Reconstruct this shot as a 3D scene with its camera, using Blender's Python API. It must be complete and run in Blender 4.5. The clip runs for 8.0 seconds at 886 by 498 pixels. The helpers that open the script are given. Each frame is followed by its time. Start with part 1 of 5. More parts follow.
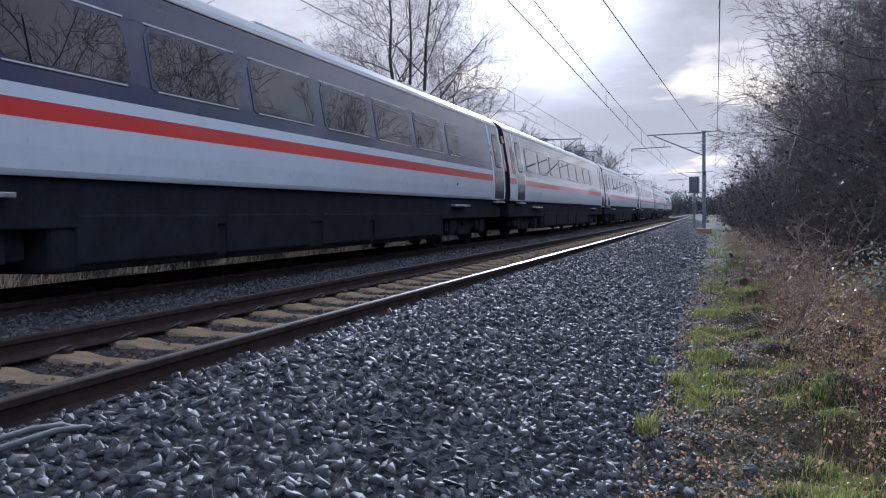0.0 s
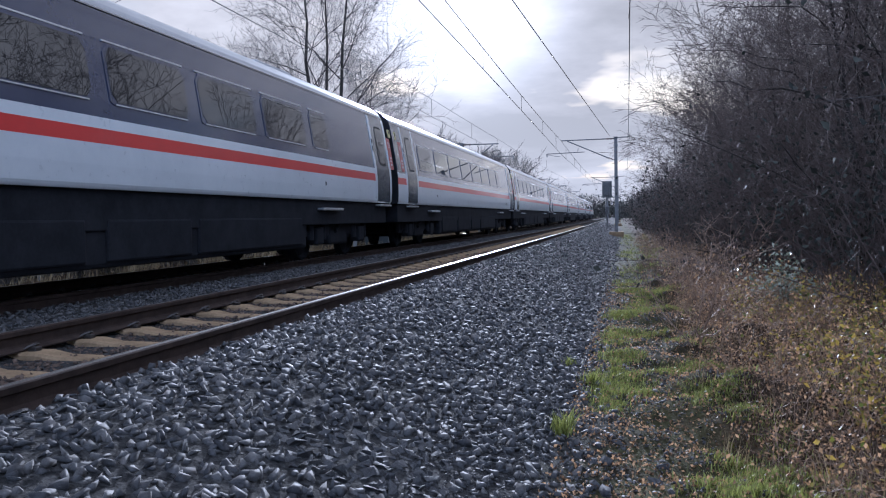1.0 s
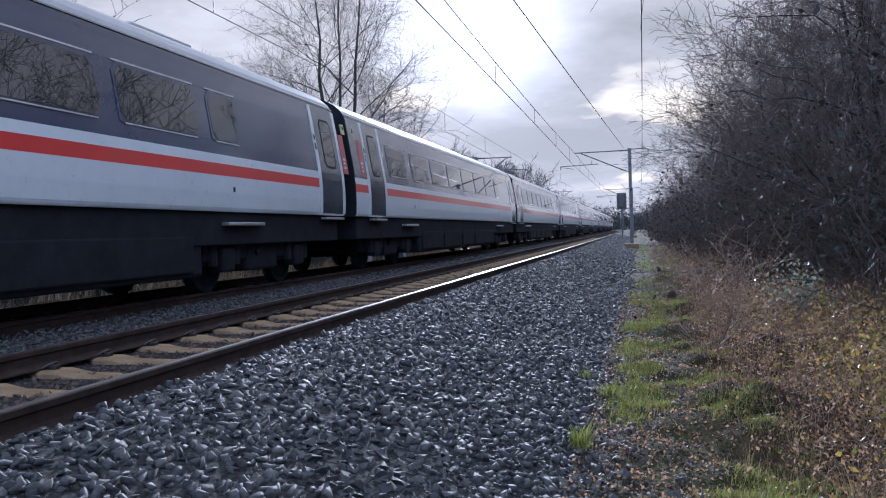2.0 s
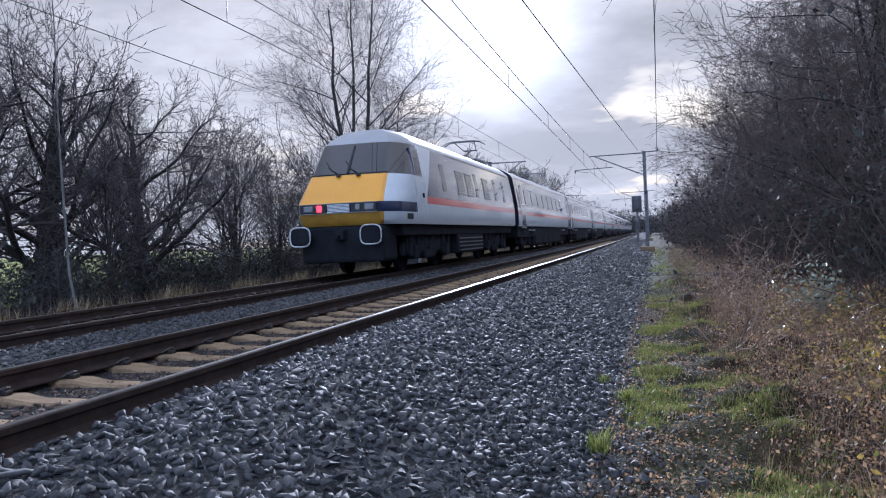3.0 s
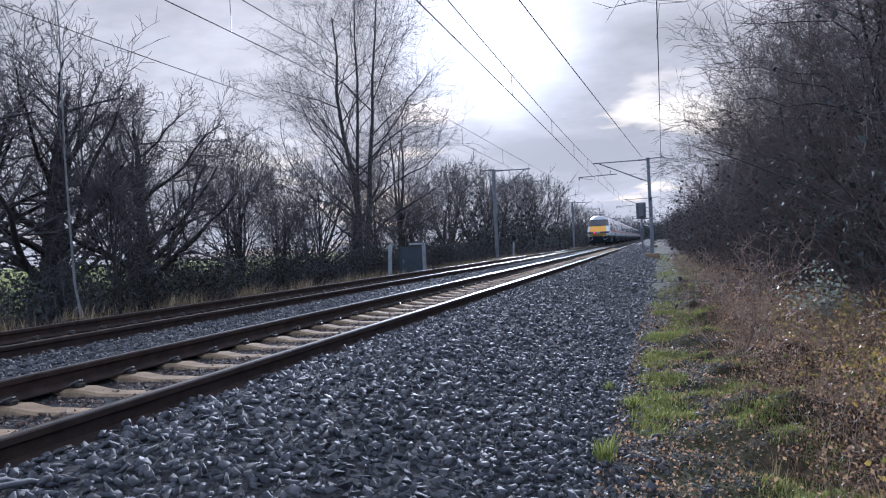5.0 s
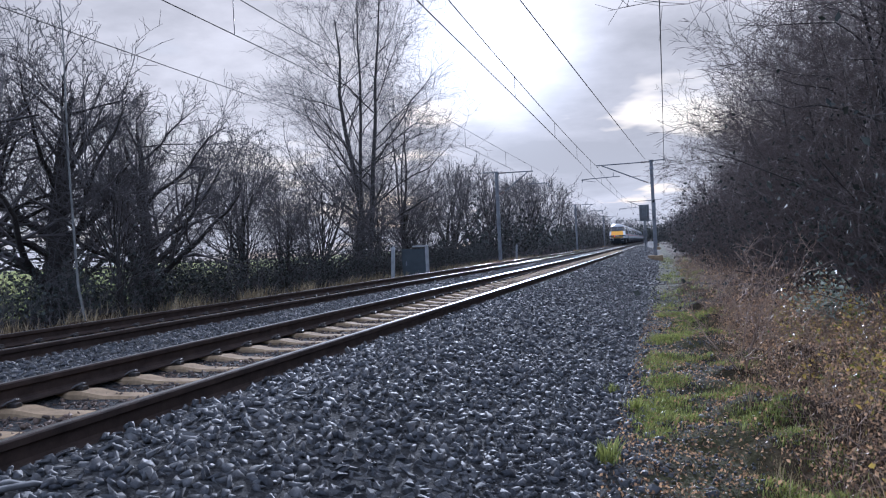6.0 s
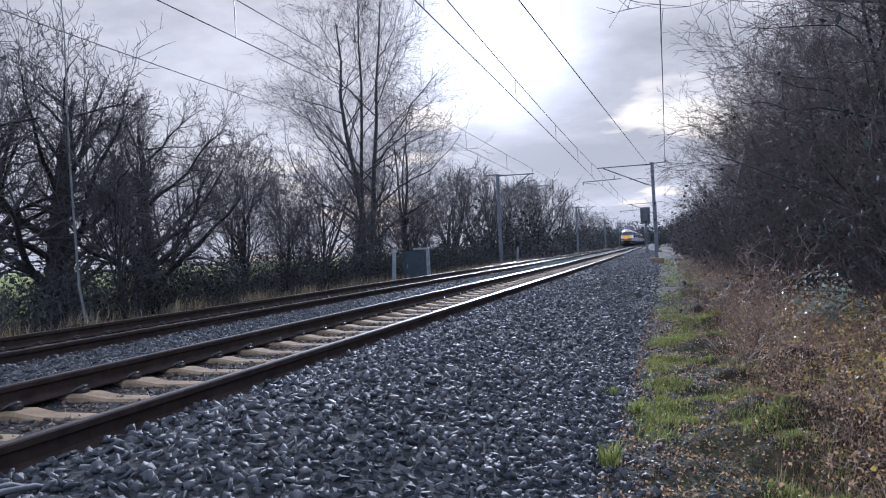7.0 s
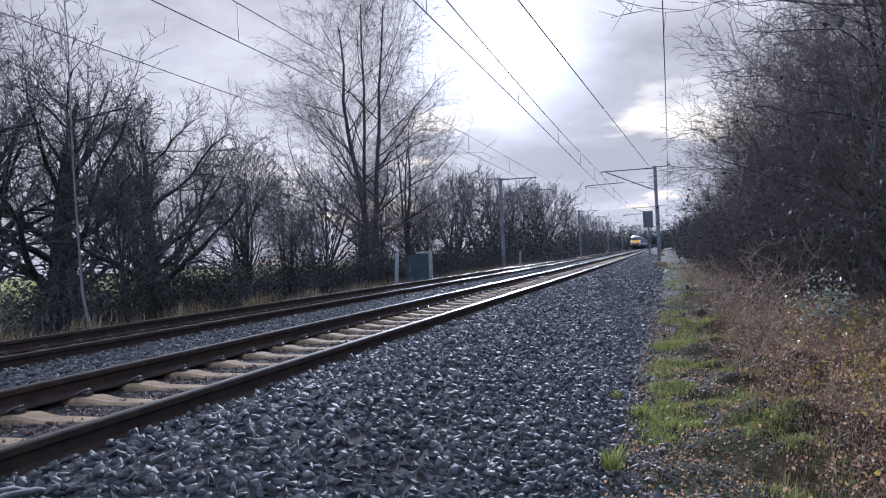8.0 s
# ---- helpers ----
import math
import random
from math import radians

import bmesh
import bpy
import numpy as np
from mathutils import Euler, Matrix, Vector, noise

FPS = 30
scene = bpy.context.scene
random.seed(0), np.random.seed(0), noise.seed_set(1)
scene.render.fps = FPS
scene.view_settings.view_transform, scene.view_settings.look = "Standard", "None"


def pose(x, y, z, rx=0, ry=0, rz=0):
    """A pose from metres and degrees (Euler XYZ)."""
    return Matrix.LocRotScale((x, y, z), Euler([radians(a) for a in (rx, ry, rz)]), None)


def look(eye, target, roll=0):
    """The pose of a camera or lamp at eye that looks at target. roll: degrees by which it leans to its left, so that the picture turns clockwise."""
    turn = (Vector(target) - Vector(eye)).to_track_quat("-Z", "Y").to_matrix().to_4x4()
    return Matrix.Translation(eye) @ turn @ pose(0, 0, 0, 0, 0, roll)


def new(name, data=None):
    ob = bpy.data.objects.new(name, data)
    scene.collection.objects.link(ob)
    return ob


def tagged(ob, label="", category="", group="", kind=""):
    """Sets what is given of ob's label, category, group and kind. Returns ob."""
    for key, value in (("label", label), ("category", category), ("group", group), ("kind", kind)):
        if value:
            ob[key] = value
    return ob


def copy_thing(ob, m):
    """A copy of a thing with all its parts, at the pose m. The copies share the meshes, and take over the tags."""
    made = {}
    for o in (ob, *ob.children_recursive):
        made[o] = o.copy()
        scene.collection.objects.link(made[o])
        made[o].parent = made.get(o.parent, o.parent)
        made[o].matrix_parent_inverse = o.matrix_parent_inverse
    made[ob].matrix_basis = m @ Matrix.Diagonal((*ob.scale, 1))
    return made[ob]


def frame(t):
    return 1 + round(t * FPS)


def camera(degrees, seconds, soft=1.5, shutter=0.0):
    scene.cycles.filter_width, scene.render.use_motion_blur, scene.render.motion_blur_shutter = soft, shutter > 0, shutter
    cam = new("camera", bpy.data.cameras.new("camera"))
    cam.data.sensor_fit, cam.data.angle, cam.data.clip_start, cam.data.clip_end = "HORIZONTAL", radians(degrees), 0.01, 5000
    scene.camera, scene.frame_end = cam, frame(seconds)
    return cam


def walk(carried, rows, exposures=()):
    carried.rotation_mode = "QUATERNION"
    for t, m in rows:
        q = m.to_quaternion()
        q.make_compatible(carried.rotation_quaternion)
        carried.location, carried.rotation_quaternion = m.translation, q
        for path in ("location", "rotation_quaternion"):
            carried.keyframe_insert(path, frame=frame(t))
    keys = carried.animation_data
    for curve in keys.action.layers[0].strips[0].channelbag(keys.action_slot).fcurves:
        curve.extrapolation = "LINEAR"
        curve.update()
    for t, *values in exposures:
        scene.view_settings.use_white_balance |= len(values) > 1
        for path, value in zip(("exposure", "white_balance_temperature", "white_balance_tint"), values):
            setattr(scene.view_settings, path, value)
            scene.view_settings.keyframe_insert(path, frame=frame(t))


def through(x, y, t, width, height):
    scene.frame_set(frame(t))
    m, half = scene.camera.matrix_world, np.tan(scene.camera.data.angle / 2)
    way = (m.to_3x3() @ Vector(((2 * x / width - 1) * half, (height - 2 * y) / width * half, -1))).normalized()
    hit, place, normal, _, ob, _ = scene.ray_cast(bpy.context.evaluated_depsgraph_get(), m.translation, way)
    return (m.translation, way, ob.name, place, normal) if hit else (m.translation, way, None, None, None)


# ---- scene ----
cam = camera(56.0, 8.0, soft=1.15)
EYE = (0.0, 0.0, 0.778)
walk(cam, [(t, pose(*EYE, 90 + pitch, roll, yaw)) for t, yaw, pitch, roll in (
    (0.0, 18.22, -2.32, 0.81), (0.1, 17.20, -2.40, 0.81), (0.2, 16.27, -2.45, 0.82), (0.3, 15.57, -2.46, 0.83),
    (0.4, 14.91, -2.44, 0.84), (0.5, 14.29, -2.41, 0.86), (0.7, 13.32, -2.31, 0.94), (1.0, 12.60, -2.10, 1.05),
    (1.5, 12.89, -1.51, 1.33), (2.2, 13.90, -1.00, 1.98), (3.0, 14.62, -0.70, 2.50), (3.5, 14.69, -0.62, 2.57),
    (4.0, 14.69, -0.50, 2.61), (4.5, 14.78, -0.30, 2.71), (6.0, 15.13, 0.01, 2.82), (6.5, 15.14, 0.11, 2.82),
    (7.0, 15.20, 0.19, 2.84), (7.5, 15.32, 0.32, 2.84), (8.0, 15.38, 0.46, 2.83))],
    exposures=((0.0, 0.66, 4850, 17), (8.0, 0.66, 4850, 17)))

# ---- sky, sun and exposure ----
SUN = Vector((-0.1806, 0.9526, 0.2447)).normalized()


def node(tree, kind, x=0, **values):
    n = tree.nodes.new(kind)
    for key, value in values.items():
        n.inputs[key.replace("_", " ")].default_value = value
    return n


def maths(tree, op, a, b=None, clamp=False):
    n = tree.nodes.new("ShaderNodeMath")
    n.operation, n.use_clamp = op, clamp
    for i, v in enumerate((a, b)):
        if v is None:
            continue
        if isinstance(v, (int, float)):
            n.inputs[i].default_value = v
        else:
            tree.links.new(v, n.inputs[i])
    return n.outputs[0]


def ramp(tree, fac, stops):
    n = tree.nodes.new("ShaderNodeValToRGB")
    e = n.color_ramp.elements
    while len(e) < len(stops):
        e.new(0.5)
    for el, (pos, col) in zip(e, stops):
        el.position, el.color = pos, (*col, 1)
    tree.links.new(fac, n.inputs[0])
    return n.outputs[0]


def mix(tree, fac, a, b, blend="MIX"):
    n = tree.nodes.new("ShaderNodeMix")
    n.data_type, n.blend_type = "RGBA", blend
    for sock, v in ((n.inputs[0], fac), (n.inputs[6], a), (n.inputs[7], b)):
        if isinstance(v, (int, float)):
            sock.default_value = v
        elif isinstance(v, tuple):
            sock.default_value = (*v, 1)
        else:
            tree.links.new(v, sock)
    return n.outputs[2]


def noise_tex(tree, vec, scale, detail=4, rough=0.55):
    n = tree.nodes.new("ShaderNodeTexNoise")
    n.inputs["Scale"].default_value, n.inputs["Detail"].default_value = scale, detail
    n.inputs["Roughness"].default_value = rough
    if vec is not None:
        tree.links.new(vec, n.inputs["Vector"])
    return n.outputs["Fac"]


def make_sky():
    world = bpy.data.worlds.new("sky")
    scene.world = world
    world.use_nodes = True
    tree = world.node_tree
    tree.nodes.clear()
    sky = tree.nodes.new("ShaderNodeTexSky")
    sky.sky_type, sky.sun_disc = "NISHITA", False
    sky.sun_elevation = math.asin(SUN.z)
    sky.sun_rotation = math.atan2(SUN.x, SUN.y)
    coord = tree.nodes.new("ShaderNodeTexCoord").outputs["Generated"]
    sep = tree.nodes.new("ShaderNodeSeparateXYZ")
    tree.links.new(coord, sep.inputs[0])
    # clouds lie in a flat sheet: divide by the height above the horizon
    up = maths(tree, "ADD", maths(tree, "MAXIMUM", sep.outputs[2], 0.0), 0.16)
    flat = tree.nodes.new("ShaderNodeCombineXYZ")
    tree.links.new(maths(tree, "DIVIDE", sep.outputs[0], up), flat.inputs[0])
    tree.links.new(maths(tree, "DIVIDE", sep.outputs[1], up), flat.inputs[1])
    flat.inputs[2].default_value = 3.7
    big = noise_tex(tree, flat.outputs[0], 1.15, 7, 0.56)
    fine = noise_tex(tree, flat.outputs[0], 3.1, 6, 0.6)
    body = maths(tree, "ADD", maths(tree, "MULTIPLY", big, 0.72), maths(tree, "MULTIPLY", fine, 0.28))
    # thin cloud brightens around the sun behind it
    dot = tree.nodes.new("ShaderNodeVectorMath")
    dot.operation = "DOT_PRODUCT"
    tree.links.new(coord, dot.inputs[0])
    dot.inputs[1].default_value = SUN
    near = maths(tree, "MAXIMUM", dot.outputs["Value"], 0.0)
    halo = maths(tree, "ADD", maths(tree, "MULTIPLY", maths(tree, "POWER", near, 330.0), 1.6),
                 maths(tree, "MULTIPLY", maths(tree, "POWER", near, 16.0), 0.06))
    # a darker bank of cloud ahead, below and beside the sun
    bank = tree.nodes.new("ShaderNodeVectorMath")
    bank.operation = "DOT_PRODUCT"
    tree.links.new(coord, bank.inputs[0])
    bank.inputs[1].default_value = Vector((-0.075, 0.979, 0.186)).normalized()
    shade = maths(tree, "POWER", maths(tree, "MAXIMUM", bank.outputs["Value"], 0.0), 110.0)
    body = maths(tree, "ADD", body, maths(tree, "MULTIPLY", shade, 0.10))
    cloud = ramp(tree, body, ((0.36, (1.14, 0.985, 0.79)), (0.45, (0.97, 0.83, 0.665)), (0.53, (0.76, 0.655, 0.53)), (0.64, (0.58, 0.505, 0.41))))
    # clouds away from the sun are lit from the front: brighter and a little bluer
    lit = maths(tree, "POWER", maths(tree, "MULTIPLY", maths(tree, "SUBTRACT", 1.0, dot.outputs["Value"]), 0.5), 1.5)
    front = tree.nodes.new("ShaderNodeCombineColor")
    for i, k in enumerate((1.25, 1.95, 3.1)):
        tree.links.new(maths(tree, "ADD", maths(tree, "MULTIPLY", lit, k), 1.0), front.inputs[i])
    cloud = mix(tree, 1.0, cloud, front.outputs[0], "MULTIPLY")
    blue = mix(tree, 1.0, sky.outputs[0], (0.088, 0.083, 0.075), "MULTIPLY")
    cover = ramp(tree, noise_tex(tree, flat.outputs[0], 0.8, 5, 0.6), ((0.33, (0.25, 0.25, 0.25)), (0.45, (1, 1, 1))))
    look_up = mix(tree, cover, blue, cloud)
    haze = maths(tree, "POWER", maths(tree, "SUBTRACT", 1.0, maths(tree, "ABSOLUTE", sep.outputs[2])), 11.0)
    look_up = mix(tree, maths(tree, "MULTIPLY", haze, 0.72), look_up, (0.86, 0.785, 0.69))
    glow = tree.nodes.new("ShaderNodeCombineColor")
    for i, k in enumerate((1.0, 0.95, 0.86)):
        tree.links.new(maths(tree, "MULTIPLY", halo, k), glow.inputs[i])
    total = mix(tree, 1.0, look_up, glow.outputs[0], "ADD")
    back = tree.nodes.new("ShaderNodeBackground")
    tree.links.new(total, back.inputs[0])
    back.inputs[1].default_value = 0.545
    out = tree.nodes.new("ShaderNodeOutputWorld")
    tree.links.new(back.outputs[0], out.inputs[0])


make_sky()
sun = new("sun", bpy.data.lights.new("sun", "SUN"))
sun.data.energy, sun.data.angle, sun.data.color = 4.2, radians(1.2), (1.0, 0.93, 0.82)
sun.matrix_basis = look(SUN * 100, (0, 0, 0))


# ---- materials ----
def material(name, build):
    m = bpy.data.materials.new(name)
    m.use_nodes = True
    tree = m.node_tree
    bsdf = tree.nodes["Principled BSDF"]
    build(tree, bsdf)
    return m


def bump(tree, bsdf, height, strength, distance):
    b = tree.nodes.new("ShaderNodeBump")
    b.inputs["Strength"].default_value, b.inputs["Distance"].default_value = strength, distance
    tree.links.new(height, b.inputs["Height"])
    tree.links.new(b.outputs[0], bsdf.inputs["Normal"])


def object_coord(tree):
    return tree.nodes.new("ShaderNodeTexCoord").outputs["Object"]


def surface(name, dark, light, scale, rough=(0.5, 0.8), metal=0.0, relief=0.3, depth=0.003, island=False, coat=0.0, spread=0.35, obj=False, shine=0.5):
    """A surface that varies at two scales between two colours, with fine relief; island: also from piece to piece."""
    def build(tree, bsdf):
        co = object_coord(tree)
        a, b = noise_tex(tree, co, scale, 5, 0.6), noise_tex(tree, co, scale * 9, 4, 0.65)
        fac = maths(tree, "ADD", maths(tree, "MULTIPLY", a, 0.65), maths(tree, "MULTIPLY", b, 0.35))
        col = ramp(tree, fac, ((0.5 - spread / 2, dark), (0.5 + spread / 2, light)))
        if island or obj:
            src = tree.nodes.new("ShaderNodeObjectInfo").outputs["Random"] if obj else tree.nodes.new("ShaderNodeNewGeometry").outputs["Random Per Island"]
            col = mix(tree, 1.0, col, ramp(tree, src, ((0.0, (0.55, 0.55, 0.58)), (0.5, (0.95, 0.95, 0.95)), (1.0, (1.45, 1.38, 1.3)))), "MULTIPLY")
        tree.links.new(col, bsdf.inputs["Base Color"])
        r = tree.nodes.new("ShaderNodeMapRange")
        r.inputs[3].default_value, r.inputs[4].default_value = rough
        tree.links.new(b, r.inputs[0])
        tree.links.new(r.outputs[0], bsdf.inputs["Roughness"])
        bsdf.inputs["Metallic"].default_value = metal
        bsdf.inputs["Specular IOR Level"].default_value = shine
        bsdf.inputs["Coat Weight"].default_value = coat
        bsdf.inputs["Coat Roughness"].default_value = 0.05
        if relief:
            bump(tree, bsdf, b, relief, depth)
    return material(name, build)


def leaf_surface(name, dark, light, rough=0.5, through=0.35):
    def build(tree, bsdf):
        src = tree.nodes.new("ShaderNodeNewGeometry").outputs["Random Per Island"]
        col = ramp(tree, src, ((0.0, dark), (1.0, light)))
        tree.links.new(col, bsdf.inputs["Base Color"])
        bsdf.inputs["Roughness"].default_value = rough
        tr = tree.nodes.new("ShaderNodeBsdfTranslucent")
        tree.links.new(col, tr.inputs[0])
        m = tree.nodes.new("ShaderNodeMixShader")
        m.inputs[0].default_value = through
        tree.links.new(bsdf.outputs[0], m.inputs[1])
        tree.links.new(tr.outputs[0], m.inputs[2])
        tree.links.new(m.outputs[0], tree.nodes["Material Output"].inputs[0])
    return material(name, build)


def glow_surface(name, colour, strength):
    def build(tree, bsdf):
        bsdf.inputs["Base Color"].default_value = (*colour, 1)
        bsdf.inputs["Emission Color"].default_value = (*colour, 1)
        bsdf.inputs["Emission Strength"].default_value = strength
    return material(name, build)


def ground_surface():
    """Ballast bed, damp cess, green verge, brown litter and far fields, by the distance from the track with ragged borders."""
    def build(tree, bsdf):
        co = object_coord(tree)
        at = tree.nodes.new("ShaderNodeAttribute")
        at.attribute_name = "across"
        wob = maths(tree, "MULTIPLY", maths(tree, "SUBTRACT", noise_tex(tree, co, 0.9, 5, 0.65), 0.5), 1.1)
        x = maths(tree, "ADD", at.outputs["Fac"], wob)
        fine, grit = noise_tex(tree, co, 2.2, 6, 0.65), noise_tex(tree, co, 26.0, 4, 0.7)
        stone = ramp(tree, grit, ((0.35, (0.018, 0.018, 0.019)), (0.7, (0.085, 0.082, 0.08))))
        grass = ramp(tree, fine, ((0.35, (0.030, 0.025, 0.017)), (0.52, (0.060, 0.058, 0.028)), (0.68, (0.090, 0.072, 0.045))))
        litter = ramp(tree, fine, ((0.3, (0.022, 0.016, 0.012)), (0.52, (0.060, 0.042, 0.028)), (0.72, (0.13, 0.095, 0.06))))
        field = ramp(tree, noise_tex(tree, co, 0.05, 4), ((0.35, (0.16, 0.19, 0.05)), (0.65, (0.28, 0.27, 0.09))))

        def step(a, b):
            n = tree.nodes.new("ShaderNodeMapRange")
            n.inputs[1].default_value, n.inputs[2].default_value = a, b
            tree.links.new(x, n.inputs[0])
            return n.outputs[0]
        grass = mix(tree, 1.0, grass, ramp(tree, grit, ((0.3, (0.45, 0.45, 0.45)), (0.7, (1.5, 1.5, 1.5)))), "MULTIPLY")
        litter = mix(tree, 1.0, litter, ramp(tree, grit, ((0.3, (0.4, 0.4, 0.4)), (0.7, (1.5, 1.5, 1.5)))), "MULTIPLY")
        col = mix(tree, step(-0.5, -0.1), stone, grass)
        col = mix(tree, step(0.35, 0.75), col, litter)
        col = mix(tree, step(-9.0, -9.8), col, litter)
        col = mix(tree, step(-18.0, -20.0), col, field)
        col = mix(tree, step(28.0, 31.0), col, field)
        tree.links.new(col, bsdf.inputs["Base Color"])
        bsdf.inputs["Roughness"].default_value = 1.0
        bsdf.inputs["Specular IOR Level"].default_value = 0.05
        bump(tree, bsdf, grit, 0.9, 0.03)
    return material("ground", build)


M_GROUND = ground_surface()
M_STONE = surface("ballast_stone", (0.036, 0.036, 0.039), (0.124, 0.121, 0.122), 14, (0.62, 0.90), relief=0.5, depth=0.004, island=True, shine=0.35)
M_STONE_ONE = surface("ballast_stone_single", (0.036, 0.036, 0.039), (0.124, 0.121, 0.122), 14, (0.62, 0.90), relief=0.5, depth=0.004, obj=True, shine=0.35)
M_STONE_RUST = surface("rust_stained_stone", (0.050, 0.038, 0.031), (0.165, 0.118, 0.090), 14, (0.75, 0.95), relief=0.5, depth=0.004, island=True, shine=0.25)
M_LABEL = surface("pale_yellow_label", (0.55, 0.48, 0.22), (0.68, 0.60, 0.30), 6, (0.5, 0.7), relief=0)
M_RAIL_TOP = surface("rail_head_steel", (0.13, 0.12, 0.11), (0.24, 0.228, 0.215), 5, (0.28, 0.44), metal=1.0, relief=0.05)
M_RAIL_SIDE = surface("rail_rust", (0.020, 0.014, 0.012), (0.060, 0.040, 0.031), 7, (0.75, 0.95), relief=0.4, depth=0.002, shine=0.2)
M_CONCRETE = surface("sleeper_concrete", (0.16, 0.11, 0.065), (0.35, 0.25, 0.148), 5, (0.85, 1.0), relief=0.5, depth=0.003, shine=0.1)
M_CLIP = surface("clip_steel", (0.03, 0.027, 0.026), (0.10, 0.09, 0.085), 30, (0.35, 0.6), metal=0.6)
M_WHITE = surface("coach_pale_grey", (0.52, 0.55, 0.575), (0.66, 0.68, 0.70), 1.1, (0.22, 0.38), relief=0.03, coat=0.5, spread=0.6)
M_RED = surface("stripe_red", (0.50, 0.030, 0.028), (0.62, 0.045, 0.036), 1.2, (0.25, 0.4), relief=0.03, coat=0.5, spread=0.6)
M_RED_DEEP = surface("door_strip_red", (0.26, 0.018, 0.022), (0.36, 0.03, 0.032), 1.2, (0.3, 0.45), relief=0.03, coat=0.2, spread=0.6)
M_DARK = surface("coach_dark_grey", (0.020, 0.026, 0.060), (0.032, 0.040, 0.085), 1.0, (0.10, 0.18), relief=0.01, coat=0.5, spread=0.6)
M_DOOR = surface("door_dark", (0.016, 0.026, 0.040), (0.028, 0.044, 0.062), 1.3, (0.10, 0.2), relief=0.01, coat=0.6, spread=0.6)
M_ROOF = surface("roof_grey", (0.27, 0.27, 0.28), (0.44, 0.44, 0.45), 0.9, (0.30, 0.5), relief=0.06, coat=0.2, spread=0.5)
M_UNDER = surface("underframe_black", (0.010, 0.011, 0.014), (0.024, 0.025, 0.030), 2.5, (0.8, 0.95), relief=0.3, shine=0.12)
M_GLASS = surface("tinted_window", (0.006, 0.007, 0.010), (0.010, 0.011, 0.014), 2, (0.0, 0.012), relief=0, shine=1.0)
M_RUBBER = surface("rubber_black", (0.015, 0.015, 0.016), (0.03, 0.03, 0.03), 6, (0.6, 0.8), relief=0.2)
M_ALU = surface("bare_alloy", (0.45, 0.46, 0.48), (0.66, 0.67, 0.69), 8, (0.25, 0.45), metal=0.8, relief=0.1)
M_YELLOW = surface("warning_yellow", (0.66, 0.29, 0.014), (0.78, 0.37, 0.022), 1.4, (0.28, 0.45), relief=0.04, coat=0.3, spread=0.6)
M_YELLOW_DIRT = surface("dirty_yellow", (0.28, 0.15, 0.02), (0.50, 0.28, 0.03), 2.0, (0.4, 0.65), relief=0.1)
M_LAMP = surface("lamp_lens", (0.06, 0.065, 0.07), (0.13, 0.135, 0.15), 6, (0.08, 0.2), relief=0, coat=1.0)
M_TAIL = glow_surface("tail_light_red", (1.0, 0.03, 0.04), 2.2)
M_STEEL = surface("galvanised_steel", (0.10, 0.10, 0.105), (0.22, 0.22, 0.23), 3, (0.5, 0.75), metal=0.4, relief=0.15)
M_WIRE = surface("wire_copper_dark", (0.05, 0.045, 0.042), (0.10, 0.09, 0.085), 4, (0.4, 0.6), metal=0.6, relief=0)
M_INSUL = surface("insulator_brown", (0.06, 0.035, 0.03), (0.11, 0.06, 0.05), 8, (0.2, 0.35), relief=0)
M_CABLE = surface("cable_grey", (0.07, 0.07, 0.072), (0.15, 0.15, 0.155), 6, (0.75, 0.9), relief=0.1)
M_SIGNAL = surface("signal_grey", (0.06, 0.062, 0.065), (0.11, 0.112, 0.115), 5, (0.5, 0.7))
M_PALE = surface("weathered_white_paint", (0.17, 0.17, 0.168), (0.30, 0.30, 0.295), 4, (0.6, 0.85), relief=0.3)
M_HOOP_FILL = surface("hoop_fill_dark_grey", (0.025, 0.032, 0.036), (0.05, 0.058, 0.062), 2, (0.6, 0.8))
M_BARK = surface("bark", (0.022, 0.019, 0.018), (0.062, 0.053, 0.047), 6, (0.85, 0.98), relief=0.7, depth=0.01, shine=0.2)
M_BARK_PALE = surface("pale_bark", (0.08, 0.076, 0.068), (0.19, 0.18, 0.165), 5, (0.7, 0.9), relief=0.5, depth=0.006)
M_TWIG = surface("twig_bark", (0.044, 0.039, 0.039), (0.130, 0.112, 0.106), 4, (0.65, 0.9), relief=0, shine=0.3)
M_TWIG_RUSSET = surface("russet_twig_bark", (0.046, 0.036, 0.033), (0.145, 0.108, 0.093), 4, (0.6, 0.85), relief=0, shine=0.35)
M_STEM = surface("bramble_stem", (0.075, 0.045, 0.032), (0.36, 0.245, 0.165), 4, (0.5, 0.8), relief=0)
M_GRASS = leaf_surface("grass_blade", (0.09, 0.105, 0.026), (0.34, 0.36, 0.09))
M_GRASS_DRY = leaf_surface("dry_grass_blade", (0.14, 0.105, 0.055), (0.34, 0.26, 0.14))
M_LEAF = leaf_surface("bramble_leaf", (0.07, 0.10, 0.022), (0.44, 0.30, 0.06), 0.4, 0.45)
M_LEAF_BROWN = leaf_surface("dead_leaf", (0.040, 0.024, 0.016), (0.50, 0.31, 0.165), 0.6, 0.45)
M_LEAF_PALE = leaf_surface("glossy_evergreen_leaf", (0.12, 0.15, 0.10), (0.38, 0.41, 0.34), 0.25, 0.25)
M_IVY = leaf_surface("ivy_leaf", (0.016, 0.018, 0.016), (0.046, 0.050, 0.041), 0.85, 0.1)


